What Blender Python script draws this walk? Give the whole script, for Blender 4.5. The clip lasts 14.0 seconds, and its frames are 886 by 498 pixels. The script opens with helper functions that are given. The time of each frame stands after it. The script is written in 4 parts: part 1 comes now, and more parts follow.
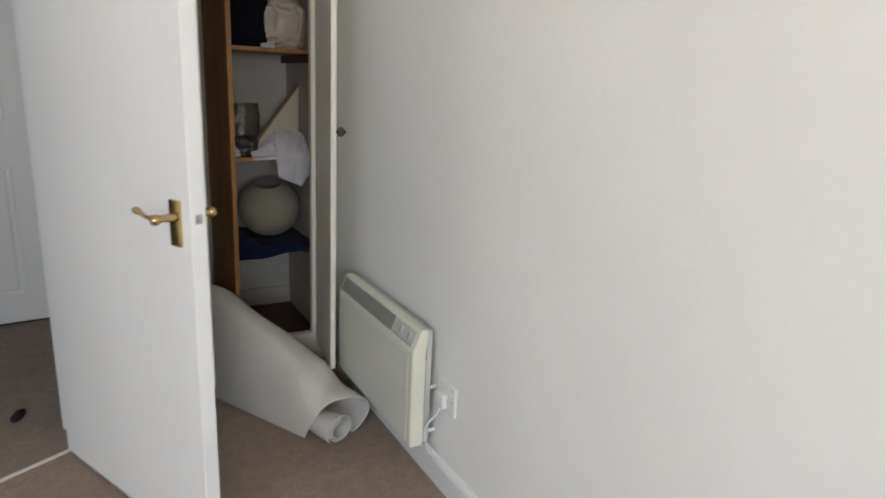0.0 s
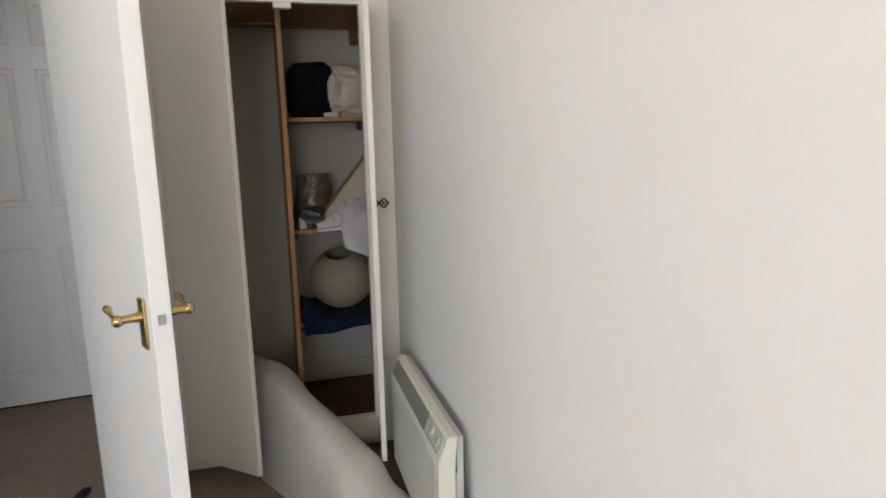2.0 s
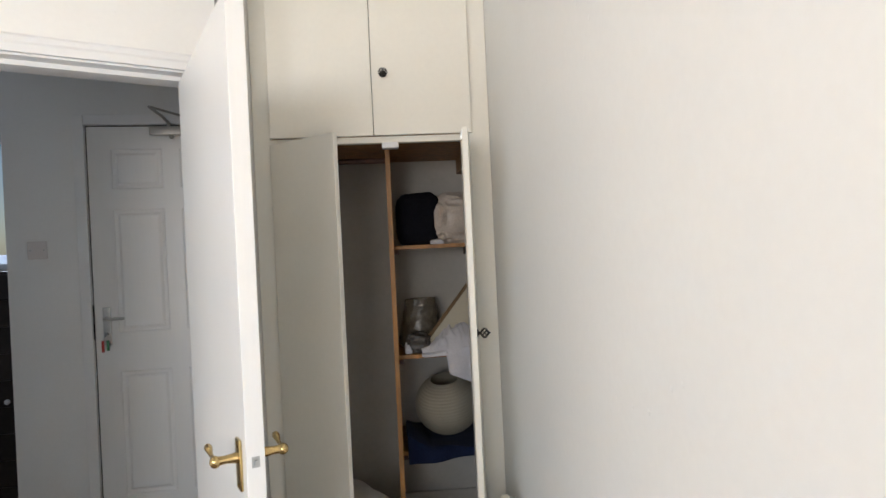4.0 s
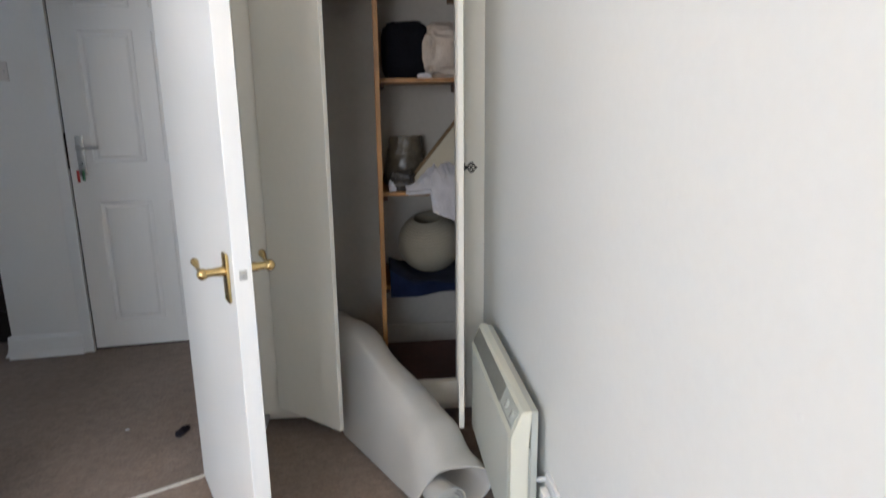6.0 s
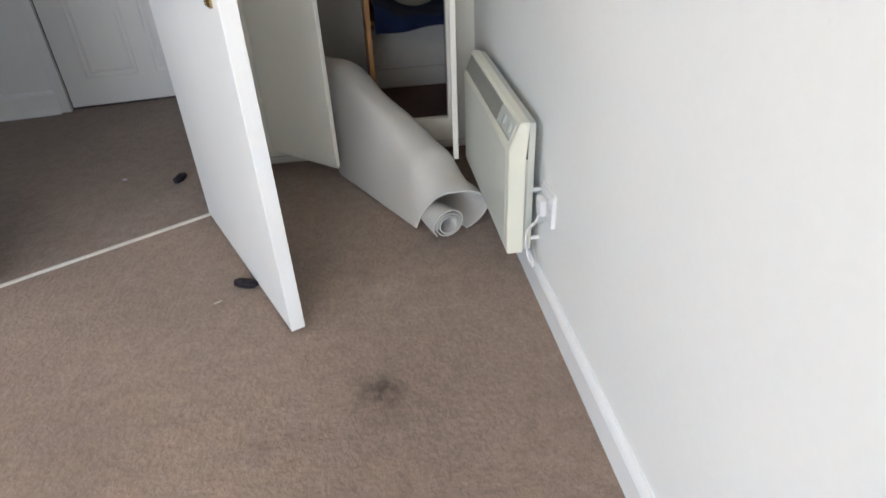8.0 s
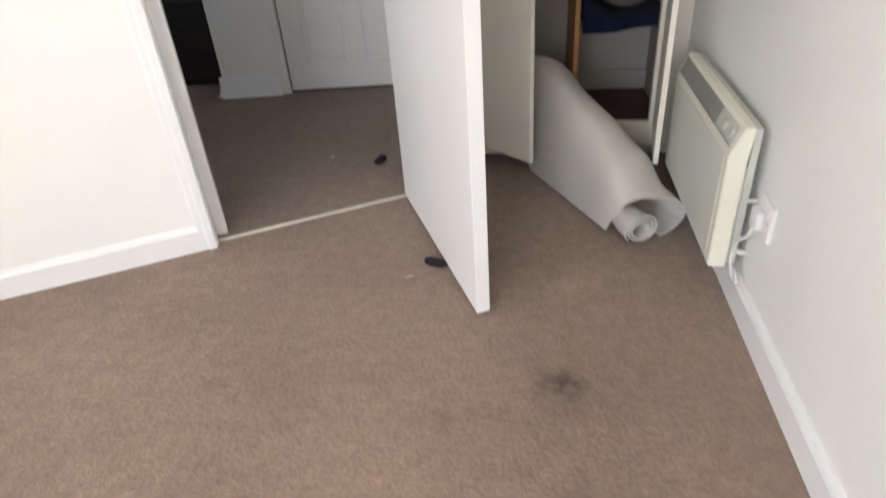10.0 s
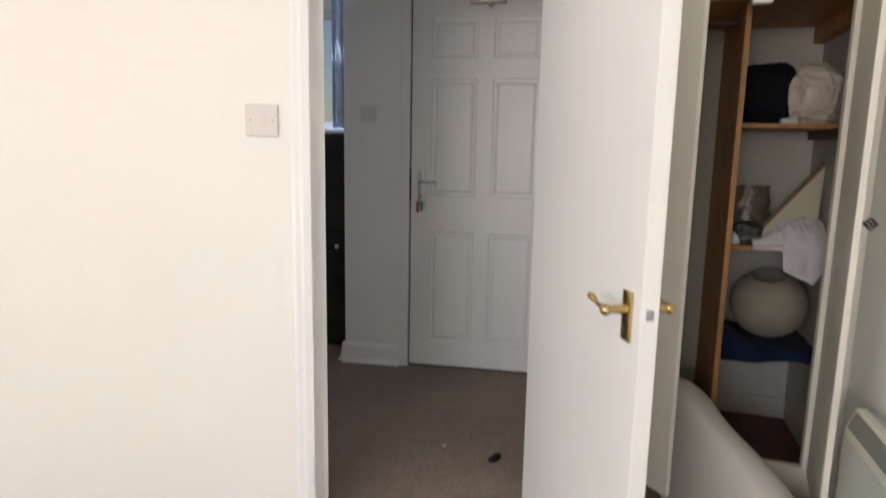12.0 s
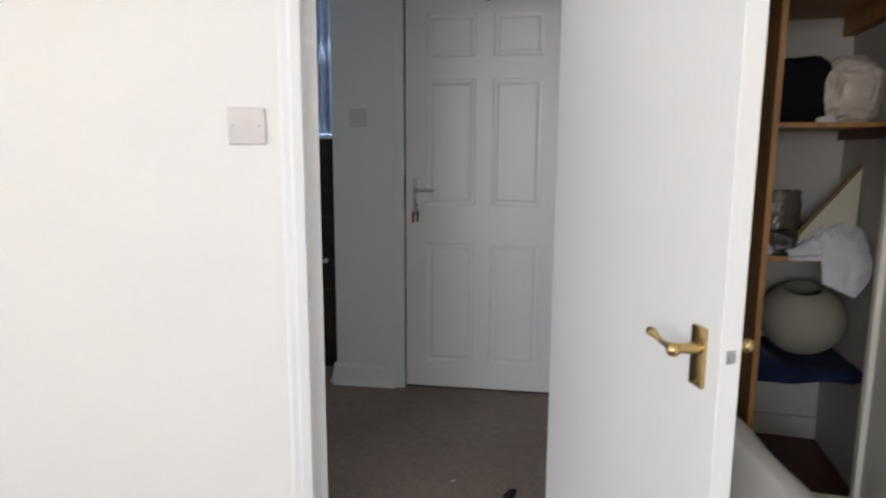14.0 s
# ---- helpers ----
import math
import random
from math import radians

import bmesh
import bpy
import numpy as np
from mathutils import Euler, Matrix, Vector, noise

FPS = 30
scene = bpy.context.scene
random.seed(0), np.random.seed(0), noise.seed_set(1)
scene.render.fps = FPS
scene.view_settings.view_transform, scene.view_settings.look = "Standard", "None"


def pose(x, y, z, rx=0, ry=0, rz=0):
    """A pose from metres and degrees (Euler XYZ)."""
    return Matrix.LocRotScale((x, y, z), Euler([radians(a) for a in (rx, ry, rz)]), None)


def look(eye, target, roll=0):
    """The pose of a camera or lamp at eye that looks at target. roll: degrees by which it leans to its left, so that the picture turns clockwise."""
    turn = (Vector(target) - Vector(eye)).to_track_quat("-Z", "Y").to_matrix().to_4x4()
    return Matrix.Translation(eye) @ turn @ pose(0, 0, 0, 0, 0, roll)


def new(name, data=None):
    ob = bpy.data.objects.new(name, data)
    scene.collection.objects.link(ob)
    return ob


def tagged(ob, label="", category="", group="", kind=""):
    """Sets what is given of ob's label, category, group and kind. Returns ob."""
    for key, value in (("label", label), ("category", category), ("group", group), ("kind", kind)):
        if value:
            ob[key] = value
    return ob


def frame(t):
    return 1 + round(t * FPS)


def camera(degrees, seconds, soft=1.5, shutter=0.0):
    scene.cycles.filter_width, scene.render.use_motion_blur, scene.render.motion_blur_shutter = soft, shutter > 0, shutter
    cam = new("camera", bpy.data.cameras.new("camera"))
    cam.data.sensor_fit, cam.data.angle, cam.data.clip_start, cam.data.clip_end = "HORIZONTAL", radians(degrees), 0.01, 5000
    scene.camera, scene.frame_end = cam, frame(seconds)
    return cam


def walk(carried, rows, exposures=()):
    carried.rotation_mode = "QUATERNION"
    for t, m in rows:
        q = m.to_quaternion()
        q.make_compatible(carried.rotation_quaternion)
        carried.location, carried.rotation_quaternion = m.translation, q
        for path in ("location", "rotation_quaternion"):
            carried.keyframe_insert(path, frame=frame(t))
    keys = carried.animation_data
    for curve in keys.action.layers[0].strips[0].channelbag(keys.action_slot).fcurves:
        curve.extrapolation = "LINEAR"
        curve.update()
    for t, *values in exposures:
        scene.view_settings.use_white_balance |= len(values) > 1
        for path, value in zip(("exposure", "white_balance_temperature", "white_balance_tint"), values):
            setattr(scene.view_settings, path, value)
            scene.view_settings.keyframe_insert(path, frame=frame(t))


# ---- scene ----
cam = camera(71.1, 14.0, shutter=0.5)
PATH = [
    (0, (0.643, 0.567, 1.194), (1.607, 2.245, 0.689), 2.8),
    (0.5, (0.774, 0.636, 1.196), (1.77, 2.308, 0.735), 1.8),
    (1, (0.921, 0.655, 1.199), (1.787, 2.405, 0.769), 1.2),
    (1.5, (0.976, 0.678, 1.219), (1.687, 2.51, 0.845), -1.7),
    (2, (1.064, 0.688, 1.238), (1.583, 2.585, 0.875), -1.3),
    (2.5, (1.118, 0.722, 1.245), (1.441, 2.664, 0.893), -0.7),
    (3, (1.137, 0.716, 1.299), (1.305, 2.708, 1.22), -2.1),
    (3.2, (1.132, 0.708, 1.303), (1.265, 2.703, 1.304), -3.1),
    (5.3, (1.129, 0.712, 1.284), (1.354, 2.69, 1.182), -1.6),
    (5.5, (1.122, 0.722, 1.274), (1.339, 2.699, 1.066), -1.2),
    (6, (1.112, 0.733, 1.228), (1.318, 2.667, 0.764), -0.6),
    (6.5, (1.097, 0.722, 1.195), (1.29, 2.614, 0.576), -1.2),
    (7, (1.085, 0.723, 1.163), (1.275, 2.563, 0.401), -1.7),
    (7.2, (1.078, 0.718, 1.150), (1.277, 2.51, 0.281), -1.7),
    (9.3, (1.02, 0.684, 1.037), (1.128, 2.245, -0.208), -7.0),
    (9.5, (0.994, 0.684, 1.038), (0.956, 2.239, -0.219), -5.5),
    (10, (0.956, 0.664, 1.074), (0.682, 2.325, -0.006), -4.5),
    (10.5, (0.937, 0.655, 1.116), (0.602, 2.424, 0.245), -2.1),
    (11, (0.921, 0.645, 1.156), (0.506, 2.487, 0.499), -0.8),
    (11.5, (0.877, 0.641, 1.173), (0.326, 2.493, 0.659), -0.5),
    (12, (0.782, 0.735, 1.203), (0.218, 2.628, 0.885), 1.1),
    (12.5, (0.69, 0.855, 1.245), (0.418, 2.829, 1.081), 1.0),
    (13, (0.651, 0.895, 1.246), (0.43, 2.877, 1.103), 2.4),
    (13.5, (0.635, 0.905, 1.239), (0.312, 2.87, 1.054), 2.0),
    (14, (0.634, 0.936, 1.211), (0.127, 2.846, 0.905), 0.3),
]
EXPOSURES = [
    (0.0, -0.96, 6350, 13), (1.0, -0.92, 6350, 14), (2.0, -0.80, 6400, 14), (3.0, -0.62, 6600, 14), (5.5, -0.58, 6200, 14), (6.5, -0.54, 6100, 14),
    (7.2, -0.51, 6100, 13), (9.5, -0.43, 6350, 15), (10.5, -0.45, 6850, 16), (11.5, -0.64, 7000, 16), (12.0, -0.72, 6850, 16), (12.5, -0.68, 6950, 17), (13.2, -0.70, 6850, 16), (14.0, -0.76, 6300, 15),
]
walk(cam, [(t, look(eye, target, roll)) for t, eye, target, roll in PATH], EXPOSURES)

# ---- world, lights ----
world = bpy.data.worlds.new("sky")
scene.world = world
world.use_nodes = True
sky = world.node_tree.nodes.new("ShaderNodeTexSky")
sky.sky_type, sky.sun_disc, sky.sun_elevation, sky.sun_rotation = "NISHITA", False, radians(40), radians(200)
world.node_tree.links.new(sky.outputs[0], world.node_tree.nodes["Background"].inputs[0])
world.node_tree.nodes["Background"].inputs[1].default_value = 0.1
scene.view_settings.exposure = 0.0


def window_light(name, x, y, z, wide, high, watts, colour, pitch, yaw=0.0, spread=180.0):
    data = bpy.data.lights.new(name, "AREA")
    data.shape, data.size, data.size_y, data.energy, data.color, data.spread = "RECTANGLE", wide, high, watts, colour, radians(spread)
    ob = new(name, data)
    ob.matrix_world = pose(x, y, z, 90 + pitch, 0, yaw)
    return ob


# daylight through the south bedroom window: sky from above, sunlit ground from below
SKYC, GROUNDC = (0.60, 0.80, 1.0), (1.0, 0.74, 0.40)
window_light("south_window_skylight", -0.30, -3.36, 1.48, 1.88, 1.18, 124.0, SKYC, -10)
window_light("south_window_groundlight", -0.30, -3.34, 1.48, 1.88, 1.18, 88.0, GROUNDC, 42, spread=125)
# added fill from an unseen west opening, sky and ground parts, for the east wall
window_light("west_fill_skylight", -1.96, -1.10, 1.48, 1.2, 1.18, 64.0, SKYC, -10, -85)
window_light("west_fill_groundlight", -1.94, -1.10, 1.48, 1.2, 1.18, 46.0, GROUNDC, 42, -85, 125)
# daylight through the far window of the room past the hall
window_light("far_window_light", -1.3, 5.02, 1.75, 0.9, 0.8, 26.0, (0.72, 0.85, 1.0), -12, 180)

# ---- materials ----


def material(name, colour, rough=0.5, metal=0.0, vary=0.06, scale=6.0, fine=120.0, bump=0.0, bump_scale=None, spec=0.5, sheen=0.0, stretch=None):
    m = bpy.data.materials.new(name)
    m.use_nodes = True
    nt, b = m.node_tree, m.node_tree.nodes["Principled BSDF"]
    b.inputs["Roughness"].default_value, b.inputs["Metallic"].default_value = rough, metal
    b.inputs["Specular IOR Level"].default_value = spec
    b.inputs["Sheen Weight"].default_value = sheen
    co = nt.nodes.new("ShaderNodeTexCoord").outputs["Object"]
    if stretch:
        mp = nt.nodes.new("ShaderNodeMapping")
        mp.inputs["Scale"].default_value = stretch
        nt.links.new(co, mp.inputs[0])
        co = mp.outputs[0]
    tone = None
    for sc, amount in ((scale, vary), (fine, vary * 0.7)):
        n = nt.nodes.new("ShaderNodeTexNoise")
        n.inputs["Scale"].default_value, n.inputs["Detail"].default_value = sc, 5.0
        nt.links.new(co, n.inputs["Vector"])
        r = nt.nodes.new("ShaderNodeMapRange")
        r.inputs[1].default_value, r.inputs[2].default_value = 0.3, 0.7
        r.inputs[3].default_value, r.inputs[4].default_value = 1 - amount, 1 + amount
        nt.links.new(n.outputs[0], r.inputs[0])
        if tone is None:
            tone = r.outputs[0]
        else:
            mu = nt.nodes.new("ShaderNodeMath")
            mu.operation = "MULTIPLY"
            nt.links.new(tone, mu.inputs[0]), nt.links.new(r.outputs[0], mu.inputs[1])
            tone = mu.outputs[0]
    v = nt.nodes.new("ShaderNodeVectorMath")
    v.operation = "SCALE"
    v.inputs[0].default_value = colour
    nt.links.new(tone, v.inputs["Scale"])
    nt.links.new(v.outputs[0], b.inputs["Base Color"])
    if bump:
        n = nt.nodes.new("ShaderNodeTexNoise")
        n.inputs["Scale"].default_value, n.inputs["Detail"].default_value = bump_scale or fine, 4.0
        nt.links.new(co, n.inputs["Vector"])
        bp = nt.nodes.new("ShaderNodeBump")
        bp.inputs["Strength"].default_value, bp.inputs["Distance"].default_value = bump, 0.004
        nt.links.new(n.outputs[0], bp.inputs["Height"])
        nt.links.new(bp.outputs[0], b.inputs["Normal"])
    return m


WALL = material("wall_paint", (0.88, 0.87, 0.84), 0.6, vary=0.012, scale=3, fine=60, bump=0.10, bump_scale=14)
HALLWALL = material("hall_wall_paint", (0.86, 0.855, 0.84), 0.6, vary=0.015, scale=3, fine=60, bump=0.1, bump_scale=25)


def blister(m, strength=0.5):
    """Sparse small lumps under the paint."""
    nt = m.node_tree
    b = nt.nodes["Principled BSDF"]
    co = nt.nodes.new("ShaderNodeTexCoord").outputs["Object"]
    spots = nt.nodes.new("ShaderNodeTexVoronoi")
    spots.inputs["Scale"].default_value = 17.0
    nt.links.new(co, spots.inputs["Vector"])
    r = nt.nodes.new("ShaderNodeMapRange")
    r.interpolation_type = "SMOOTHSTEP"
    r.inputs[1].default_value, r.inputs[2].default_value, r.inputs[3].default_value, r.inputs[4].default_value = 0.02, 0.10, 1.0, 0.0
    nt.links.new(spots.outputs["Distance"], r.inputs[0])
    patch = nt.nodes.new("ShaderNodeTexNoise")
    patch.inputs["Scale"].default_value = 2.6
    nt.links.new(co, patch.inputs["Vector"])
    keep = nt.nodes.new("ShaderNodeMapRange")
    keep.inputs[1].default_value, keep.inputs[2].default_value = 0.5, 0.62
    nt.links.new(patch.outputs[0], keep.inputs[0])
    mu = nt.nodes.new("ShaderNodeMath")
    mu.operation = "MULTIPLY"
    nt.links.new(r.outputs[0], mu.inputs[0]), nt.links.new(keep.outputs[0], mu.inputs[1])
    bp = nt.nodes.new("ShaderNodeBump")
    bp.inputs["Strength"].default_value, bp.inputs["Distance"].default_value = strength, 0.0025
    nt.links.new(mu.outputs[0], bp.inputs["Height"])
    if b.inputs["Normal"].links:
        nt.links.new(b.inputs["Normal"].links[0].from_socket, bp.inputs["Normal"])
    nt.links.new(bp.outputs[0], b.inputs["Normal"])


blister(WALL)
CEIL = material("ceiling_paint", (0.89, 0.885, 0.87), 0.8, vary=0.01, bump=0.1, bump_scale=60)
GLOSS = material("white_gloss_paint", (0.85, 0.85, 0.845), 0.32, vary=0.012, scale=4, fine=40, bump=0.05, bump_scale=35)
DOORWHITE = material("door_white_paint", (0.85, 0.845, 0.83), 0.38, vary=0.012, scale=4, fine=90, bump=0.06, bump_scale=200, stretch=(1, 1, 0.08))
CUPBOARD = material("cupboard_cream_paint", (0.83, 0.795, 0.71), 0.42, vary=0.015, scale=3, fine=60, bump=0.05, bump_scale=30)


def carpet_material(name, colour, stains=()):
    """Cut pile: tufts, clumps, broad wear, and a few stains (x, y, radius, strength; above 0 dark, below 0 pale)."""
    m = bpy.data.materials.new(name)
    m.use_nodes = True
    nt, b = m.node_tree, m.node_tree.nodes["Principled BSDF"]
    b.inputs["Roughness"].default_value, b.inputs["Specular IOR Level"].default_value = 0.95, 0.1
    b.inputs["Sheen Weight"].default_value, b.inputs["Sheen Roughness"].default_value = 0.15, 0.6
    co = nt.nodes.new("ShaderNodeTexCoord").outputs["Object"]

    def math_node(op, a, c):
        n = nt.nodes.new("ShaderNodeMath")
        n.operation = op
        for k, v in ((0, a), (1, c)):
            if isinstance(v, (int, float)):
                n.inputs[k].default_value = v
            else:
                nt.links.new(v, n.inputs[k])
        return n.outputs[0]

    def grain(scale, lo, hi, detail=3.0, a=0.35, c=0.65):
        n = nt.nodes.new("ShaderNodeTexNoise")
        n.inputs["Scale"].default_value, n.inputs["Detail"].default_value = scale, detail
        nt.links.new(co, n.inputs["Vector"])
        r = nt.nodes.new("ShaderNodeMapRange")
        r.inputs[1].default_value, r.inputs[2].default_value, r.inputs[3].default_value, r.inputs[4].default_value = a, c, lo, hi
        nt.links.new(n.outputs[0], r.inputs[0])
        return r.outputs[0]

    warp = nt.nodes.new("ShaderNodeTexNoise")
    warp.inputs["Scale"].default_value = 60.0
    nt.links.new(co, warp.inputs["Vector"])
    mix = nt.nodes.new("ShaderNodeVectorMath")
    mix.operation = "MULTIPLY_ADD"
    nt.links.new(warp.outputs["Color"], mix.inputs[0])
    mix.inputs[1].default_value = (0.02, 0.02, 0.02)
    nt.links.new(co, mix.inputs[2])
    tuft = nt.nodes.new("ShaderNodeTexVoronoi")
    tuft.inputs["Scale"].default_value = 210.0
    nt.links.new(mix.outputs[0], tuft.inputs["Vector"])
    lift = nt.nodes.new("ShaderNodeMapRange")
    lift.inputs[1].default_value, lift.inputs[2].default_value, lift.inputs[3].default_value, lift.inputs[4].default_value = 0.15, 0.75, 1.05, 0.87
    nt.links.new(tuft.outputs["Distance"], lift.inputs[0])
    tone = math_node("MULTIPLY", lift.outputs[0], grain(75, 0.93, 1.08))
    tone = math_node("MULTIPLY", tone, grain(24, 0.91, 1.10, 5.0))
    tone = math_node("MULTIPLY", tone, grain(2.2, 0.92, 1.08))
    for x, y, radius, strength in stains:
        d = nt.nodes.new("ShaderNodeVectorMath")
        d.operation = "DISTANCE"
        nt.links.new(mix.outputs[0], d.inputs[0])
        d.inputs[1].default_value = (x + 0.01, y + 0.01, 0.01)
        r = nt.nodes.new("ShaderNodeMapRange")
        r.interpolation_type = "SMOOTHSTEP"
        r.inputs[1].default_value, r.inputs[2].default_value, r.inputs[3].default_value, r.inputs[4].default_value = 0.0, radius, strength, 0.0
        nt.links.new(d.outputs["Value"], r.inputs[0])
        patch = math_node("MULTIPLY", r.outputs[0], grain(34, 0.5, 1.3))
        tone = math_node("MULTIPLY", tone, math_node("SUBTRACT", 1.0, patch))
    v = nt.nodes.new("ShaderNodeVectorMath")
    v.operation = "SCALE"
    v.inputs[0].default_value = colour
    nt.links.new(tone, v.inputs["Scale"])
    nt.links.new(v.outputs[0], b.inputs["Base Color"])
    height = math_node("ADD", math_node("MULTIPLY", lift.outputs[0], 0.7), grain(75, 0.0, 0.8))
    bp = nt.nodes.new("ShaderNodeBump")
    bp.inputs["Strength"].default_value, bp.inputs["Distance"].default_value = 0.5, 0.004
    nt.links.new(height, bp.inputs["Height"])
    nt.links.new(bp.outputs[0], b.inputs["Normal"])
    return m


CARPET = carpet_material("brown_carpet", (0.292, 0.212, 0.163), ((1.037, 1.740, 0.085, 0.5), (1.06, 1.72, 0.2, 0.12), (0.845, 1.62, 0.06, 0.16), (0.765, 1.615, 0.05, 0.14), (1.077, 2.135, 0.055, -0.30), (1.10, 2.10, 0.14, -0.08), (1.2, 1.2, 0.5, 0.08)))
HALLCARPET = carpet_material("hall_brown_carpet", (0.26, 0.19, 0.148), ((0.34, 2.80, 0.12, -0.14),))
STRIP = material("threshold_metal", (0.75, 0.70, 0.62), 0.4, 0.3, vary=0.08, fine=60)
WOOD = material("brown_timber", (0.33, 0.15, 0.037), 0.5, vary=0.25, scale=5, fine=30, bump=0.15, bump_scale=40, stretch=(6, 6, 0.5))
DARKWOOD = material("dark_board", (0.075, 0.024, 0.015), 0.55, vary=0.3, scale=4, fine=40, bump=0.1)
# base colour lowered so it carries the shade inside the wardrobe
DIMINNER = material("cupboard_inner_shaded_paint", (0.43, 0.405, 0.365), 0.7, vary=0.05, scale=5, fine=50, bump=0.12, bump_scale=30)
BRASS = material("brass", (0.55, 0.40, 0.18), 0.24, 1.0, vary=0.14, scale=40, fine=200)
STEEL = material("brushed_steel", (0.55, 0.55, 0.54), 0.35, 1.0, vary=0.08, scale=30)
SILVERPAINT = material("closer_silver", (0.42, 0.40, 0.37), 0.4, 0.6, vary=0.05)
BLACKIRON = material("black_iron", (0.025, 0.022, 0.02), 0.5, 0.4, vary=0.2, scale=40)
PLASTIC = material("white_plastic", (0.80, 0.78, 0.77), 0.35, vary=0.01)
SOCKETGREY = material("switch_plastic", (0.72, 0.68, 0.66), 0.4, vary=0.01)
HEATCREAM = material("heater_cream_enamel", (0.78, 0.76, 0.64), 0.35, vary=0.015, scale=5)
HEATFRONT = material("heater_front_enamel", (0.72, 0.72, 0.64), 0.3, vary=0.02, scale=5)
HEATGREY = material("heater_grille_grey", (0.32, 0.32, 0.28), 0.5, vary=0.04, scale=30)
HEATSIDE = material("heater_back_box", (0.55, 0.56, 0.50), 0.45, vary=0.03)
VINYL = material("grey_underlay", (0.64, 0.61, 0.57), 0.6, vary=0.04, scale=5, fine=240, bump=0.25, bump_scale=350)
# white paper darkened in colour to stand for the wardrobe's shade on it
DIMPAPER = material("paper_lantern", (0.285, 0.255, 0.20), 0.8, vary=0.05, scale=8, bump=0.1)
NAVY = material("navy_cloth", (0.010, 0.015, 0.040), 0.95, vary=0.25, scale=12, fine=150, bump=0.5, bump_scale=180, spec=0.1, sheen=0.04)
BLACKCLOTH = material("black_cloth", (0.008, 0.008, 0.011), 0.95, vary=0.2, scale=14, bump=0.4, spec=0.1)
BAG = material("plastic_bag", (0.47, 0.40, 0.34), 0.45, vary=0.12, scale=9, bump=0.2, bump_scale=30)
SILVERBAG = material("wrapped_shade", (0.115, 0.094, 0.068), 0.30, 0.0, vary=0.35, scale=14, bump=0.5, bump_scale=24)
FOILDARK = material("dark_foil", (0.045, 0.038, 0.034), 0.4, 0.3, vary=0.4, scale=30, bump=0.5, bump_scale=50)
CREAMBOARD = material("cream_card", (0.52, 0.475, 0.37), 0.7, vary=0.04, scale=8)
BROWNEDGE = material("brown_edge", (0.16, 0.10, 0.05), 0.7, vary=0.2)
CLOTH = material("white_cloth", (0.63, 0.61, 0.64), 0.9, vary=0.04, scale=12, bump=0.3, bump_scale=120, spec=0.2, sheen=0.2)
SOCK = material("dark_wool", (0.03, 0.025, 0.03), 0.95, vary=0.3, scale=60, bump=0.6, spec=0.1)
DARKUNIT = material("dark_brown_unit", (0.022, 0.014, 0.011), 0.45, vary=0.3, scale=3, fine=40)
DRAWER = material("brown_drawer_front", (0.028, 0.017, 0.013), 0.45, vary=0.3, scale=3, fine=40)
BLUEPVC = material("window_frame_white", (0.75, 0.78, 0.82), 0.35, vary=0.01)
CURTAIN = material("blue_curtain", (0.40, 0.46, 0.58), 0.9, vary=0.1, scale=20)
RED = material("red_plastic", (0.45, 0.05, 0.04), 0.5)
GREEN = material("green_plastic", (0.06, 0.22, 0.10), 0.5)

# ---- mesh helpers ----


def box(bm, x0, x1, y0, y1, z0, z1, bevel=0.0, segments=2):
    made = bmesh.ops.create_cube(bm, size=1.0, matrix=Matrix.Translation(((x0 + x1) / 2, (y0 + y1) / 2, (z0 + z1) / 2)) @ Matrix.Diagonal((abs(x1 - x0), abs(y1 - y0), abs(z1 - z0), 1)))
    if bevel:
        edges = list({e for v in made["verts"] for e in v.link_edges})
        bmesh.ops.bevel(bm, geom=edges, offset=bevel, segments=segments, affect="EDGES", profile=0.6)
    return bm


def boxes(*specs, bevel=0.0):
    bm = bmesh.new()
    for s in specs:
        box(bm, *s, bevel=bevel)
    return bm


def rod(bm, a, b, r0, r1=None, sides=14):
    a, b = Vector(a), Vector(b)
    d = b - a
    m = Matrix.Translation((a + b) / 2) @ d.to_track_quat("Z", "Y").to_matrix().to_4x4()
    bmesh.ops.create_cone(bm, cap_ends=True, segments=sides, radius1=r0, radius2=r0 if r1 is None else r1, depth=d.length, matrix=m)
    return bm


def ball(bm, c, rx, ry=None, rz=None, u=16, v=10):
    bmesh.ops.create_uvsphere(bm, u_segments=u, v_segments=v, radius=1.0, matrix=Matrix.Translation(c) @ Matrix.Diagonal((rx, ry or rx, rz or rx, 1)))
    return bm


def tube(bm, pts, radii, sides=10):
    """A tapered tube along points."""
    pts = [Vector(p) for p in pts]
    rings = []
    for i, p in enumerate(pts):
        d = (pts[min(i + 1, len(pts) - 1)] - pts[max(i - 1, 0)]).normalized()
        q = d.to_track_quat("Z", "Y")
        r = radii[i] if isinstance(radii, (list, tuple)) else radii
        rings.append([bm.verts.new(p + q @ Vector((r * math.cos(a), r * math.sin(a), 0))) for a in [2 * math.pi * k / sides for k in range(sides)]])
    for a, b in zip(rings, rings[1:]):
        for k in range(sides):
            bm.faces.new((a[k], a[(k + 1) % sides], b[(k + 1) % sides], b[k]))
    bm.faces.new(list(reversed(rings[0])))
    bm.faces.new(rings[-1])
    return bm


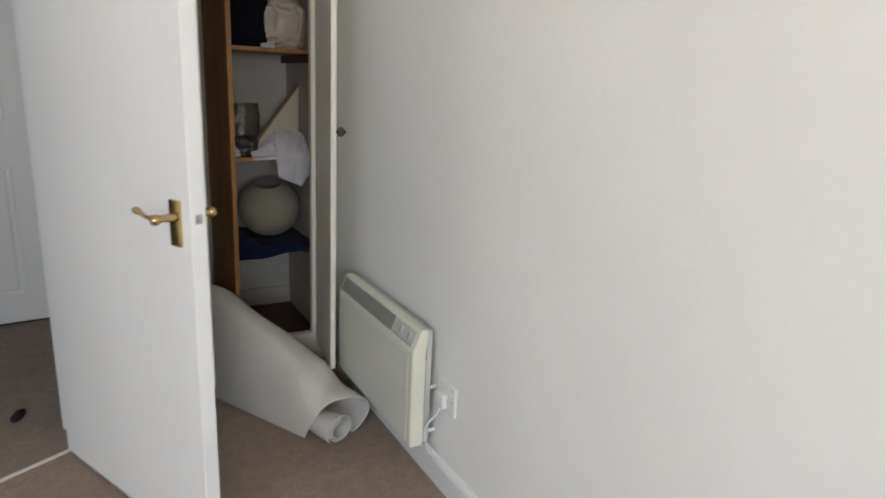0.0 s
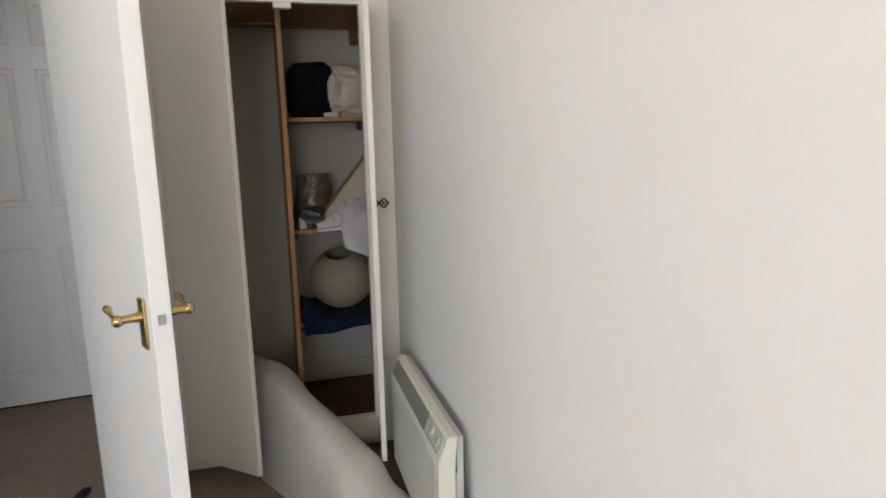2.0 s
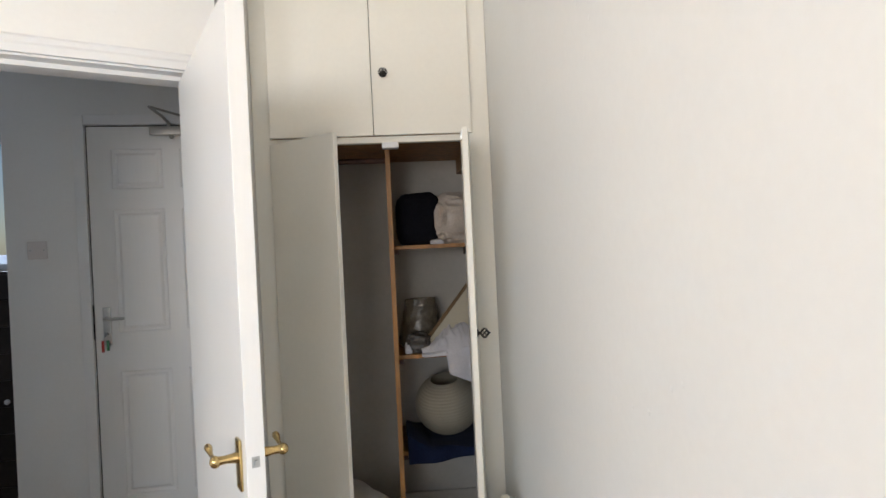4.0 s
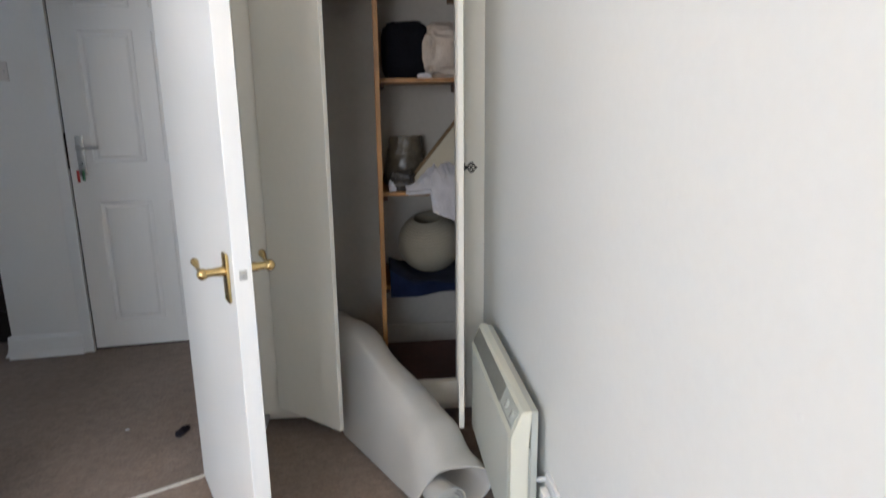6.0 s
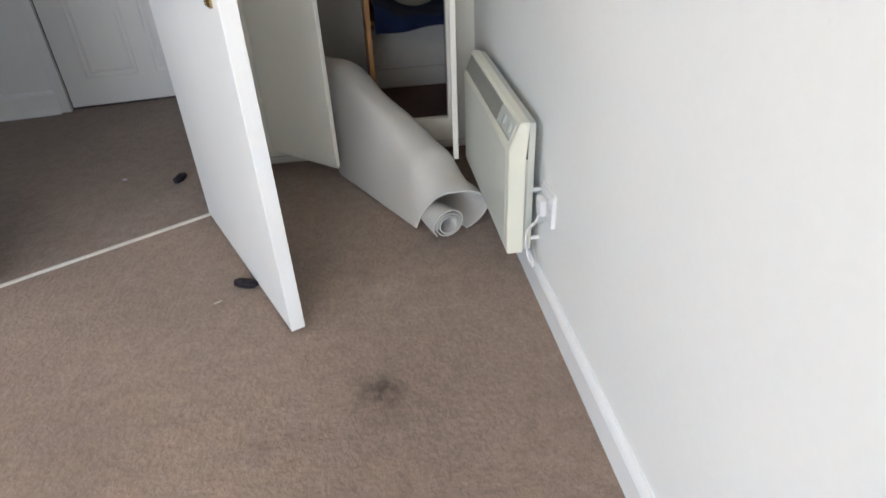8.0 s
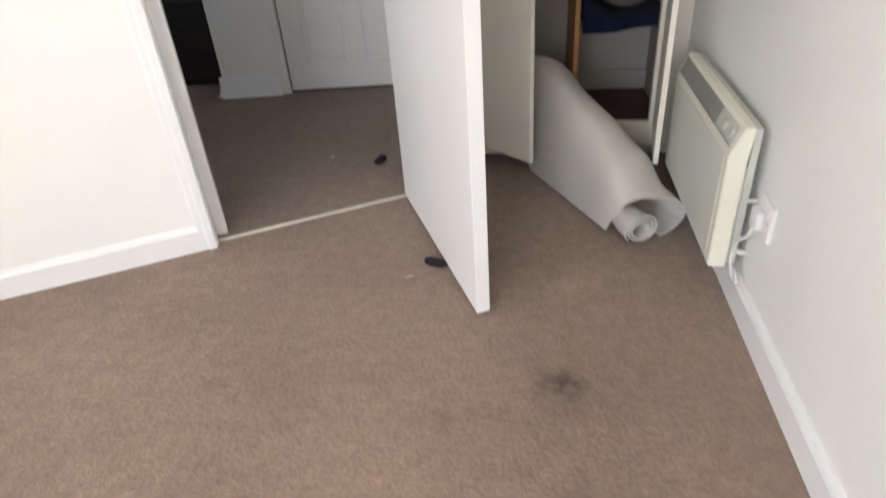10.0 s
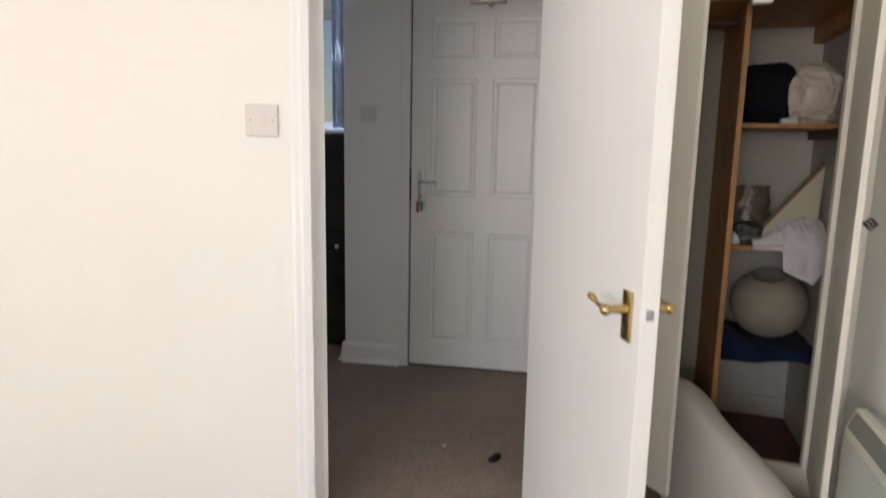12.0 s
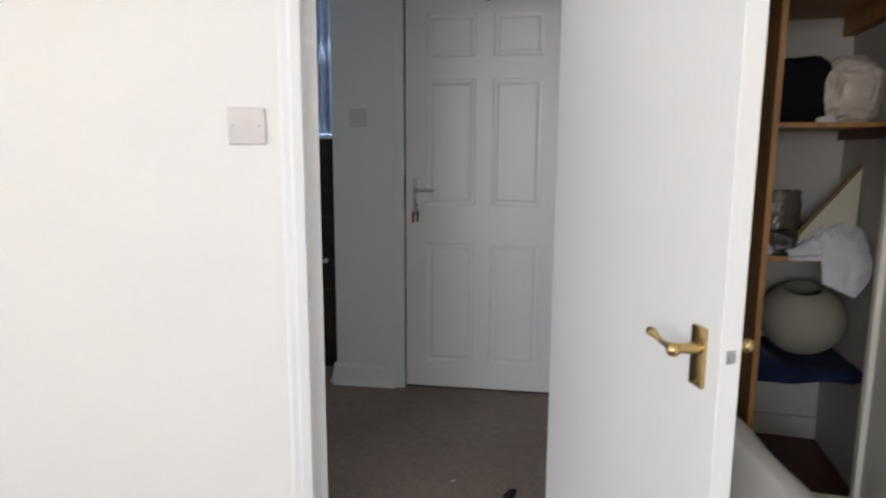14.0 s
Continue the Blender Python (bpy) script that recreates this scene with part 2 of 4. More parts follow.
def lathe(bm, profile, centre=(0, 0, 0), sides=28):
    """A turned shape about z from (radius, z) pairs."""
    c = Vector(centre)
    rings = [[bm.verts.new(c + Vector((r * math.cos(2 * math.pi * k / sides), r * math.sin(2 * math.pi * k / sides), z))) for k in range(sides)] for r, z in profile]
    for a, b in zip(rings, rings[1:]):
        for k in range(sides):
            bm.faces.new((a[k], a[(k + 1) % sides], b[(k + 1) % sides], b[k]))
    return bm


def prism(bm, outline, x0, x1):
    """An outline of (y, z) pairs drawn out along x."""
    a = [bm.verts.new((x0, y, z)) for y, z in outline]
    b = [bm.verts.new((x1, y, z)) for y, z in outline]
    n = len(outline)
    for k in range(n):
        bm.faces.new((a[k], a[(k + 1) % n], b[(k + 1) % n], b[k]))
    bm.faces.new(list(reversed(a)))
    bm.faces.new(b)
    bmesh.ops.recalc_face_normals(bm, faces=bm.faces)
    return bm


def finish(bm, name, mat, smooth=False):
    bmesh.ops.recalc_face_normals(bm, faces=bm.faces)
    me = bpy.data.meshes.new(name)
    bm.to_mesh(me)
    bm.free()
    me.materials.append(mat)
    if smooth:
        for p in me.polygons:
            p.use_smooth = True
        me.set_sharp_from_angle(angle=radians(40))
    return me


def part(name, bm, mat, parent=None, label="", smooth=False):
    ob = new(name, finish(bm, name, mat, smooth))
    if parent is not None:
        ob.parent = parent
    if label:
        tagged(ob, label=label)
    return ob


def thing(name, m, label, category, group="", kind=""):
    ob = new(name)
    ob.empty_display_size = 0.05
    ob.matrix_world = m
    return tagged(ob, label, category, group, kind)


def lone(name, bm, mat, label, category, m=None, group="", kind="", smooth=False):
    ob = part(name, bm, mat, smooth=smooth)
    if m is not None:
        ob.matrix_world = m
    return tagged(ob, label, category, group, kind)


def structure(name, bm, mat, label, category, m=None, smooth=False):
    return lone(name, bm, mat, label, category, m, kind="structure", smooth=smooth)


# ---- plan ----
RIGHT, LEFT, NOOK, BACK, TOP = 1.505, -2.0, -0.90, -3.40, 2.40          # bedroom faces
DIAG = pose(-0.092, 2.322, 0, 0, 0, 28.6)                  # along the skewed doorway wall, its bedroom face at local y 0
FRONT = pose(-0.34, 3.876, 0, 0, 0, 6.4)                     # along the entrance door's wall
OPEN0, OPEN1, HEAD = 0.010, 0.748, 1.870                   # bedroom doorway along DIAG
WALL_T = 0.175
WF = 2.955                                                 # wardrobe front

# bedroom shell
bm = bmesh.new()
box(bm, NOOK - 0.2, RIGHT + 0.2, BACK - 0.3, 2.6, -0.12, 0.0)
box(bm, LEFT - 0.2, NOOK - 0.2, BACK - 0.3, 1.19, -0.12, 0.0)
box(bm, 0.3, RIGHT + 0.2, 2.6, 3.7, -0.12, 0.0)
structure("floor", bm, CARPET, "worn brown cut-pile bedroom carpet with faint stains", "carpet")
structure("wall_east", boxes((RIGHT, RIGHT + 0.12, BACK - 0.12, 3.7, -0.1, TOP)), WALL, "plain off-white painted bedroom wall", "wall")
# unseen west wall, set back and opened to hold the added fill lamps
VY0, VY1 = -1.75, -0.45
structure("wall_west", boxes((LEFT - 0.12, LEFT, BACK - 0.12, VY0, -0.1, TOP), (LEFT - 0.12, LEFT, VY1, 1.19, -0.1, TOP), (LEFT - 0.12, LEFT, VY0, VY1, -0.1, 0.85), (LEFT - 0.12, LEFT, VY0, VY1, 2.10, TOP)), WALL, "plain off-white painted bedroom wall", "wall")
structure("wall_north", boxes((LEFT, NOOK - 0.12, 1.07, 1.19, -0.1, TOP)), WALL, "plain off-white painted bedroom wall", "wall")
structure("wall_return", boxes((NOOK - 0.12, NOOK, 1.07, 1.88, -0.1, TOP)), WALL, "plain off-white painted return wall", "wall")
WX0, WX1, WZ0, WZ1 = -1.27, 0.67, 0.85, 2.10
structure("wall_south", boxes((LEFT, WX0, BACK - 0.12, BACK, -0.1, TOP), (WX1, RIGHT, BACK - 0.12, BACK, -0.1, TOP), (WX0, WX1, BACK - 0.12, BACK, -0.1, WZ0), (WX0, WX1, BACK - 0.12, BACK, WZ1, TOP)), WALL, "off-white painted wall around the bedroom window", "wall")
structure("ceiling", boxes((-3.0, RIGHT + 0.12, BACK - 0.12, 5.4, TOP, TOP + 0.1)), CEIL, "flat white painted ceiling", "ceiling")
structure("wall_doorway", boxes((-1.1, OPEN0 - 0.03, 0, WALL_T, -0.1, TOP), (OPEN1 + 0.03, 0.80, 0, WALL_T, -0.1, TOP), (OPEN0 - 0.03, OPEN1 + 0.03, 0, WALL_T, HEAD + 0.03, TOP)), WALL, "off-white painted wall with a doorway to the hall", "wall", DIAG)
structure("wall_wardrobe_side", boxes((0.615, 0.655, 2.72, 3.7, -0.1, TOP)), WALL, "short painted wall beside the built-in wardrobe", "wall")

# bedroom windows behind the walk; the west one is an added, unseen opening
def bedroom_window(name, m, half, high):
    w = thing(name, m, "white framed unseen bedroom window with clear panes", "window", kind="structure")
    part("window_frame", boxes((-half, -half + 0.05, -0.09, -0.03, 0, high), (half - 0.05, half, -0.09, -0.03, 0, high), (-half + 0.05, half - 0.05, -0.09, -0.03, 0, 0.05), (-half + 0.05, half - 0.05, -0.09, -0.03, high - 0.05, high), (-0.03, 0.03, -0.09, -0.03, 0.05, high - 0.05)), GLOSS, w)
    part("window_sill", boxes((-half - 0.05, half + 0.05, 0.0, 0.06, -0.035, -0.005), bevel=0.004), GLOSS, w)


bedroom_window("window_1", pose((WX0 + WX1) / 2, BACK, WZ0), (WX1 - WX0) / 2, WZ1 - WZ0)
bedroom_window("added_west_window", pose(LEFT, (VY0 + VY1) / 2, 0.85, 0, 0, -90), (VY1 - VY0) / 2, 1.25)


def skirting(name, m, length, label, height=0.09, deep=0.016, flare=0.0):
    """A moulded board along local x, its back at local y 0 and its face at -deep."""
    bm = bmesh.new()
    prism(bm, [(0, 0), (-deep - flare, 0), (-deep - flare * 0.35, height * 0.3), (-deep, height - 0.018), (-deep * 0.75, height - 0.008), (-deep * 0.35, height), (0, height)], 0, length)
    return structure(name, bm, GLOSS, label, "baseboard", m)


skirting("baseboard", DIAG @ pose(-0.93, 0, 0), 0.93 - 0.040, "white gloss skirting board under the doorway wall", 0.09, 0.0135)
skirting("baseboard", pose(RIGHT, 2.9, 0, 0, 0, -90), 2.9 - BACK, "white gloss skirting board along the bedroom wall")
skirting("baseboard", pose(NOOK, 1.07, 0, 0, 0, 90), 0.79, "white gloss skirting board along the return wall")
skirting("baseboard", pose(LEFT, BACK, 0, 0, 0, 90), 1.07 - BACK, "white gloss skirting board along the bedroom wall")
skirting("baseboard", pose(RIGHT, BACK, 0, 0, 0, 180), RIGHT - LEFT, "white gloss skirting board under the bedroom window")

# bedroom door frame
bm = bmesh.new()
box(bm, OPEN0 - 0.03, OPEN0, -0.002, WALL_T + 0.002, 0, HEAD + 0.03)
box(bm, OPEN1, OPEN1 + 0.03, -0.002, WALL_T + 0.002, 0, HEAD + 0.03)
box(bm, OPEN0, OPEN1, -0.002, WALL_T + 0.002, HEAD, HEAD + 0.03)
structure("door_frame", bm, GLOSS, "white gloss door lining", "door frame", DIAG)
bm = bmesh.new()
box(bm, OPEN0, OPEN0 + 0.036, 0.060, WALL_T + 0.010, 0.004, HEAD - 0.014)
box(bm, OPEN1 - 0.014, OPEN1, 0.044, 0.078, 0.0, HEAD - 0.014)
box(bm, OPEN0, OPEN1, 0.044, 0.078, HEAD - 0.014, HEAD)
structure("trim", bm, GLOSS, "white door stop inside the frame", "trim", DIAG)
bm = bmesh.new()
ARC = [(0, 0), (-0.016, 0.0), (-0.016, 0.022), (-0.011, 0.030), (-0.010, 0.044), (-0.004, 0.052), (0, 0.052)]
for s0, flip in ((OPEN0 - 0.006, -1), (OPEN1 + 0.006, 1)):
    a = [bm.verts.new((s0 + flip * w, n - 0.001, 0.0)) for n, w in ARC]
    b = [bm.verts.new((s0 + flip * w, n - 0.001, HEAD + 0.006 + w)) for n, w in ARC]
    for k in range(len(ARC)):
        bm.faces.new((a[k], a[(k + 1) % len(ARC)], b[(k + 1) % len(ARC)], b[k]))
    bm.faces.new(a), bm.faces.new(b)
a = [bm.verts.new((OPEN0 - 0.006 - w, n - 0.001, HEAD + 0.006 + w)) for n, w in ARC]
b = [bm.verts.new((OPEN1 + 0.006 + w, n - 0.001, HEAD + 0.006 + w)) for n, w in ARC]
for k in range(len(ARC)):
    bm.faces.new((a[k], a[(k + 1) % len(ARC)], b[(k + 1) % len(ARC)], b[k]))
structure("trim", bm, GLOSS, "white moulded architrave round the bedroom doorway", "trim", DIAG)
structure("threshold", boxes((OPEN0, OPEN1, 0.022, 0.034, -0.002, 0.007), bevel=0.003), STRIP, "pale metal threshold strip between two carpets", "threshold", DIAG)

structure("strike_plate", boxes((OPEN0 - 0.001, OPEN0 + 0.0015, 0.010, 0.036, 0.845, 0.905)), STEEL, "small steel strike plate let into the door frame", "strike plate", DIAG)

# bedroom door, standing open
LEAF = pose(0.500, 2.668, 0, 0, 0, -65.25)
LEN, THICK, LTOP = 0.762, 0.038, 1.842
door = thing("door_1", LEAF, "plain white painted flush door standing open", "door", kind="structure")
part("leaf", boxes((0, LEN, 0, THICK, 0.012, LTOP), bevel=0.002), DOORWHITE, door)


def lever_handle(parent, side):
    """side -1: hall face; 1: wardrobe face."""
    y0 = 0.0 if side < 0 else THICK
    bm = box(bmesh.new(), LEN - 0.074, LEN - 0.034, y0 + side * 0.0035 - 0.0035, y0 + side * 0.0035 + 0.0035, 0.821, 0.926, bevel=0.003)
    h = part("handle", bm, BRASS, parent, "scrolled brass lever handle on a plate", smooth=True)
    x = LEN - 0.054
    bm = bmesh.new()
    z = 0.888
    tube(bm, [(x, y0, z), (x, y0 + side * 0.014, z), (x, y0 + side * 0.03, z), (x, y0 + side * 0.05, z), (x, y0 + side * 0.056, z)], [0.0135, 0.0105, 0.0085, 0.0095, 0.006], 14)
    ball(bm, (x, y0 + side * 0.05, z - 0.001), 0.0115, 0.012, 0.0125)
    lever = [(0.82 * p, q, r) for p, q, r in [(-0.004, 0.0, 0.009), (0.012, 0.001, 0.0085), (0.024, 0.002, 0.006), (0.036, 0.002, 0.0046), (0.048, 0.003, 0.0046), (0.060, 0.006, 0.0052), (0.072, 0.009, 0.0072), (0.082, 0.011, 0.0085), (0.091, 0.011, 0.0078), (0.097, 0.009, 0.0035)]]
    tube(bm, [(x - a, y0 + side * (0.05 + 0.04 * a), z + b) for a, b, r in lever], [r for a, b, r in lever], 12)
    part("lever", bm, BRASS, h, smooth=True)
    for zz in (0.829, 0.918):
        part("screw", rod(bmesh.new(), (x, y0 + side * 0.006, zz), (x, y0 + side * 0.0085, zz), 0.004), BRASS, h)
    return h


lever_handle(door, -1)
lever_handle(door, 1)
latch = part("latch", boxes((LEN - 0.001, LEN + 0.0012, THICK / 2 - 0.008, THICK / 2 + 0.008, 0.877, 0.899), bevel=0.0005), STEEL, door, "small steel latch plate on the door edge")
part("latch_bolt", boxes((LEN, LEN + 0.007, THICK / 2 - 0.004, THICK / 2 + 0.004, 0.883, 0.893), bevel=0.001), STEEL, latch)
for z0 in (0.2, 1.6):
    part("hinge", rod(bmesh.new(), (-0.003, THICK + 0.002, z0), (-0.003, THICK + 0.002, z0 + 0.08), 0.005), STEEL, door)

# ---- hall ----
bm = bmesh.new()
M = DIAG
pts = [M @ Vector((-1.1, 0.0275, 0)), M @ Vector((0.80, 0.0275, 0)), Vector((0.75, 4.4, 0)), Vector((0.75, 5.4, 0)), Vector((-3.0, 5.4, 0)), Vector((-3.0, 1.9, 0))]
top = [bm.verts.new((p.x, p.y, 0.003)) for p in pts]
bot = [bm.verts.new((p.x, p.y, -0.10)) for p in pts]
bm.faces.new(top)
bm.faces.new(list(reversed(bot)))
for k in range(len(pts)):
    bm.faces.new((top[k], bot[k], bot[(k + 1) % len(pts)], top[(k + 1) % len(pts)]))
structure("floor_hall", bm, HALLCARPET, "brown cut-pile hall carpet", "carpet")
FD_W, FD_H, HC = 0.762, 1.975, -0.372
structure("wall_hall_front", boxes((HC, -0.03, 0, 0.12, -0.1, TOP), (FD_W + 0.03, 1.2, 0, 0.12, -0.1, TOP), (-0.03, FD_W + 0.03, 0, 0.12, FD_H + 0.03, TOP), (-0.03, FD_W + 0.03, 0.09, 0.12, -0.1, FD_H + 0.03)), HALLWALL, "off-white hall wall round the entrance door", "wall", FRONT)
structure("wall_hall_side", boxes((HC, HC + 0.1, 0.12, 1.4, -0.1, TOP)), HALLWALL, "off-white hall wall at an outer corner", "wall", FRONT)
structure("wall_far", boxes((-3.0, -1.75, 5.05, 5.17, -0.1, TOP), (-0.85, 0.75, 5.05, 5.17, -0.1, TOP), (-1.75, -0.85, 5.05, 5.17, -0.1, 1.33), (-1.75, -0.85, 5.05, 5.17, 2.2, TOP)), HALLWALL, "dim painted wall with a window past the hall", "wall")
structure("wall_hall_west", boxes((-3.12, -3.0, 1.2, 5.17, -0.1, TOP), (-3.0, -1.05, 1.2, 1.32, -0.1, TOP), (-1.12, -1.02, 1.32, 1.9, -0.1, TOP)), HALLWALL, "painted wall closing the far room", "wall")
structure("wall_hall_east", boxes((0.655, 0.75, 3.6, 5.17, -0.1, TOP)), HALLWALL, "painted hall wall behind the open door", "wall")
skirting("baseboard", FRONT @ pose(HC - 0.014, 0, 0), -HC - 0.052 + 0.014, "white skirting board in the hall", 0.115, 0.018, 0.016)
skirting("baseboard", FRONT @ pose(HC, 1.3, 0, 0, 0, -90), 1.3, "white skirting board round the hall corner", 0.115, 0.018, 0.03)
bm = bmesh.new()
for x0, x1, z0, z1 in ((-0.057, -0.007, 0, FD_H + 0.057), (FD_W + 0.007, FD_W + 0.057, 0, FD_H + 0.057), (-0.007, FD_W + 0.007, FD_H + 0.007, FD_H + 0.057)):
    box(bm, x0, x1, -0.014, 0.004, z0, z1, bevel=0.004)
structure("trim", bm, GLOSS, "white architrave round the entrance door", "trim", FRONT)
structure("door_frame", boxes((-0.03, -0.007, 0.0, 0.088, 0, FD_H + 0.03), (FD_W + 0.007, FD_W + 0.03, 0.0, 0.088, 0, FD_H + 0.03), (-0.007, FD_W + 0.007, 0.0, 0.088, FD_H + 0.007, FD_H + 0.03)), GLOSS, "white entrance door lining", "door frame", FRONT)

# black strips fill the door gap to draw its dark shade line
structure("trim", boxes((-0.0068, -0.0002, 0.016, 0.03, 0.003, FD_H + 0.0068), (FD_W + 0.0002, FD_W + 0.0068, 0.016, 0.03, 0.003, FD_H + 0.0068), (-0.0002, FD_W + 0.0002, 0.016, 0.03, FD_H + 0.0004, FD_H + 0.0068), (-0.0002, FD_W + 0.0002, 0.02, 0.034, 0.0032, 0.0155)), BLACKIRON, "black strip standing for the shaded gap round the entrance door", "seal", FRONT)
structure("strike_plate", boxes((-0.0075, -0.0055, 0.001, 0.012, 0.93, 1.10)), BLACKIRON, "dark strike plate in the entrance door frame", "strike plate", FRONT)

# entrance door with six moulded panels
fd = thing("door_2", FRONT, "closed white six-panel entrance door", "door", kind="structure")
part("leaf", boxes((0, FD_W, 0.014, 0.05, 0.016, FD_H)), DOORWHITE, fd)
COLS, ROWZ = ((0.105, 0.345), (0.425, 0.665)), ((0.15, 0.765), (0.955, 1.565), (1.665, 1.865))
bm = bmesh.new()
xs = [0, COLS[0][0], COLS[0][1], COLS[1][0], COLS[1][1], FD_W]
for x0, x1 in ((xs[0], xs[1]), (xs[2], xs[3]), (xs[4], xs[5])):
    box(bm, x0, x1, 0.006, 0.014, 0.016, FD_H)
zs = [0.016, 0.15, 0.765, 0.955, 1.565, 1.665, 1.865, FD_H]
for x0, x1 in COLS:
    for k in range(0, 8, 2):
        box(bm, x0, x1, 0.006, 0.014, zs[k], zs[k + 1])
bmesh.ops.remove_doubles(bm, verts=bm.verts, dist=1e-5)
part("stiles_and_rails", bm, DOORWHITE, fd)
for x0, x1 in COLS:
    for z0, z1 in ROWZ:
        bm = bmesh.new()
        rings = []
        for inset, y in ((0.0, 0.006), (0.006, 0.0115), (0.016, 0.0125), (0.020, 0.013), (0.032, 0.0065), (0.036, 0.006)):
            rings.append([bm.verts.new(v) for v in ((x0 + inset, y, z0 + inset), (x1 - inset, y, z0 + inset), (x1 - inset, y, z1 - inset), (x0 + inset, y, z1 - inset))])
        for a, b in zip(rings, rings[1:]):
            for k in range(4):
                bm.faces.new((a[k], a[(k + 1) % 4], b[(k + 1) % 4], b[k]))
        bm.faces.new(rings[-1])
        part("panel", bm, DOORWHITE, fd)
h = part("handle", boxes((0.038, 0.074, -0.003, 0.006, 0.90, 1.085), bevel=0.003), STEEL, fd, "steel lever handle on a long plate", smooth=True)
bm = bmesh.new()
tube(bm, [(0.055, 0.0, 1.03), (0.055, -0.035, 1.03), (0.062, -0.045, 1.03), (0.09, -0.047, 1.03), (0.15, -0.047, 1.03)], [0.01, 0.009, 0.009, 0.008, 0.007])
part("lever", bm, STEEL, h, smooth=True)
part("keyhole", rod(bmesh.new(), (0.056, -0.004, 0.955), (0.056, 0.0, 0.955), 0.006), BLACKIRON, h)
keys = thing("keys", FRONT @ pose(0.056, -0.004, 0.955), "bunch of keys with red and green tags hanging in the lock", "keys")
part("key", boxes((-0.001, 0.001, -0.028, 0, -0.004, 0.004), (-0.0015, 0.0015, -0.045, -0.026, -0.011, 0.011)), STEEL, keys)
bm = tube(bmesh.new(), [(0.0, -0.036 + 0.012 * math.cos(a), -0.016 + 0.014 * math.sin(a)) for a in [k * 0.5236 for k in range(13)]], 0.0012, 6)
part("ring", bm, STEEL, keys)
part("tag", boxes((-0.016, -0.004, -0.040, -0.036, -0.085, -0.028), bevel=0.001), RED, keys, "red key tag")
part("tag", boxes((0.006, 0.018, -0.038, -0.034, -0.078, -0.028), bevel=0.001), GREEN, keys, "green key tag")
for z0 in (0.25, 1.7):
    part("hinge", rod(bmesh.new(), (FD_W + 0.002, 0.002, z0), (FD_W + 0.002, 0.002, z0 + 0.09), 0.006), STEEL, fd)
closer = thing("door_closer", FRONT @ pose(0.39, 0.006, 1.95), "silver overhead door closer with a folded arm", "door closer")
part("body", boxes((-0.09, 0.09, -0.05, 0, -0.025, 0.015), bevel=0.005), SILVERPAINT, closer, smooth=True)
part("valve", ball(bmesh.new(), (0.01, -0.03, -0.032), 0.012), SILVERPAINT, closer)
part("spindle", rod(bmesh.new(), (0.0, -0.03, 0.01), (0.0, -0.03, 0.035), 0.01), SILVERPAINT, closer)
part("arm", tube(bmesh.new(), [(0.0, -0.03, 0.034), (-0.02, -0.07, 0.06), (-0.055, -0.17, 0.085)], [0.008, 0.007, 0.007], 8), SILVERPAINT, closer)
part("arm", tube(bmesh.new(), [(-0.055, -0.17, 0.085), (0.02, -0.09, 0.075), (0.10, -0.016, 0.062)], 0.006, 8), SILVERPAINT, closer)
part("bracket", boxes((0.07, 0.14, -0.02, -0.008, 0.05, 0.075)), SILVERPAINT, closer)


def wall_switch(m, label, mat):
    """A square plate on a wall: local x along it, -y out of it."""
    t = thing("light_switch", m, label, "light switch")
    plate = part("plate", boxes((-0.043, 0.043, -0.009, 0, -0.043, 0.043), bevel=0.0025), mat, t)
    bm = prism(bmesh.new(), [(-0.009, -0.013), (-0.0135, -0.013), (-0.010, 0.013), (-0.009, 0.013)], -0.009, 0.009)
    part("rocker", bm, mat, t)
    for x in (-0.030, 0.030):
        part("screw", rod(bmesh.new(), (x, -0.0105, 0), (x, -0.0088, 0), 0.0042), STEEL, plate)
    return t


wall_switch(DIAG @ pose(-0.125, 0, 1.272), "square single light switch with brass-coloured screws on the wall", SOCKETGREY)
wall_switch(FRONT @ pose(-0.236, 0, 1.38), "square grey light switch on the hall wall", SOCKETGREY)

# far room beyond the hall corner
win = thing("window_2", pose(-1.3, 5.05, 1.33), "white framed window with blue curtain past the hall", "window", kind="structure")
part("window_frame", boxes((-0.45, -0.39, 0.02, 0.08, 0, 0.87), (0.39, 0.45, 0.02, 0.08, 0, 0.87), (-0.39, 0.39, 0.02, 0.08, 0, 0.06), (-0.39, 0.39, 0.02, 0.08, 0.81, 0.87), (-0.03, 0.03, 0.02, 0.08, 0.06, 0.81)), BLUEPVC, win)
part("window_sill", boxes((-0.5, 0.5, -0.12, 0.0, -0.04, 0.0), bevel=0.005), BLUEPVC, win)
bm = bmesh.new()
tops, feet = [], []
for k in range(41):
    u = k / 40
    x, y = -0.06 + 0.34 * u, -0.06 + 0.018 * math.sin(u * 34)
    tops.append(bm.verts.new((x, y, 0.95))), feet.append(bm.verts.new((x, y, 0.012)))
for k in range(40):
    bm.faces.new((feet[k], feet[k + 1], tops[k + 1], tops[k]))
bmesh.ops.recalc_face_normals(bm, faces=bm.faces)
bmesh.ops.solidify(bm, geom=bm.faces[:], thickness=0.003)
part("curtain", bm, CURTAIN, win, "pale blue curtain", smooth=True)
unit = thing("chest_of_drawers", pose(-1.4, 4.06, 0.003), "tall dark brown chest of drawers with small pale knobs", "drawers")
part("body", boxes((-0.75, 0.625, 0.0, 0.30, 0.0, 1.282), bevel=0.003), DARKUNIT, unit)
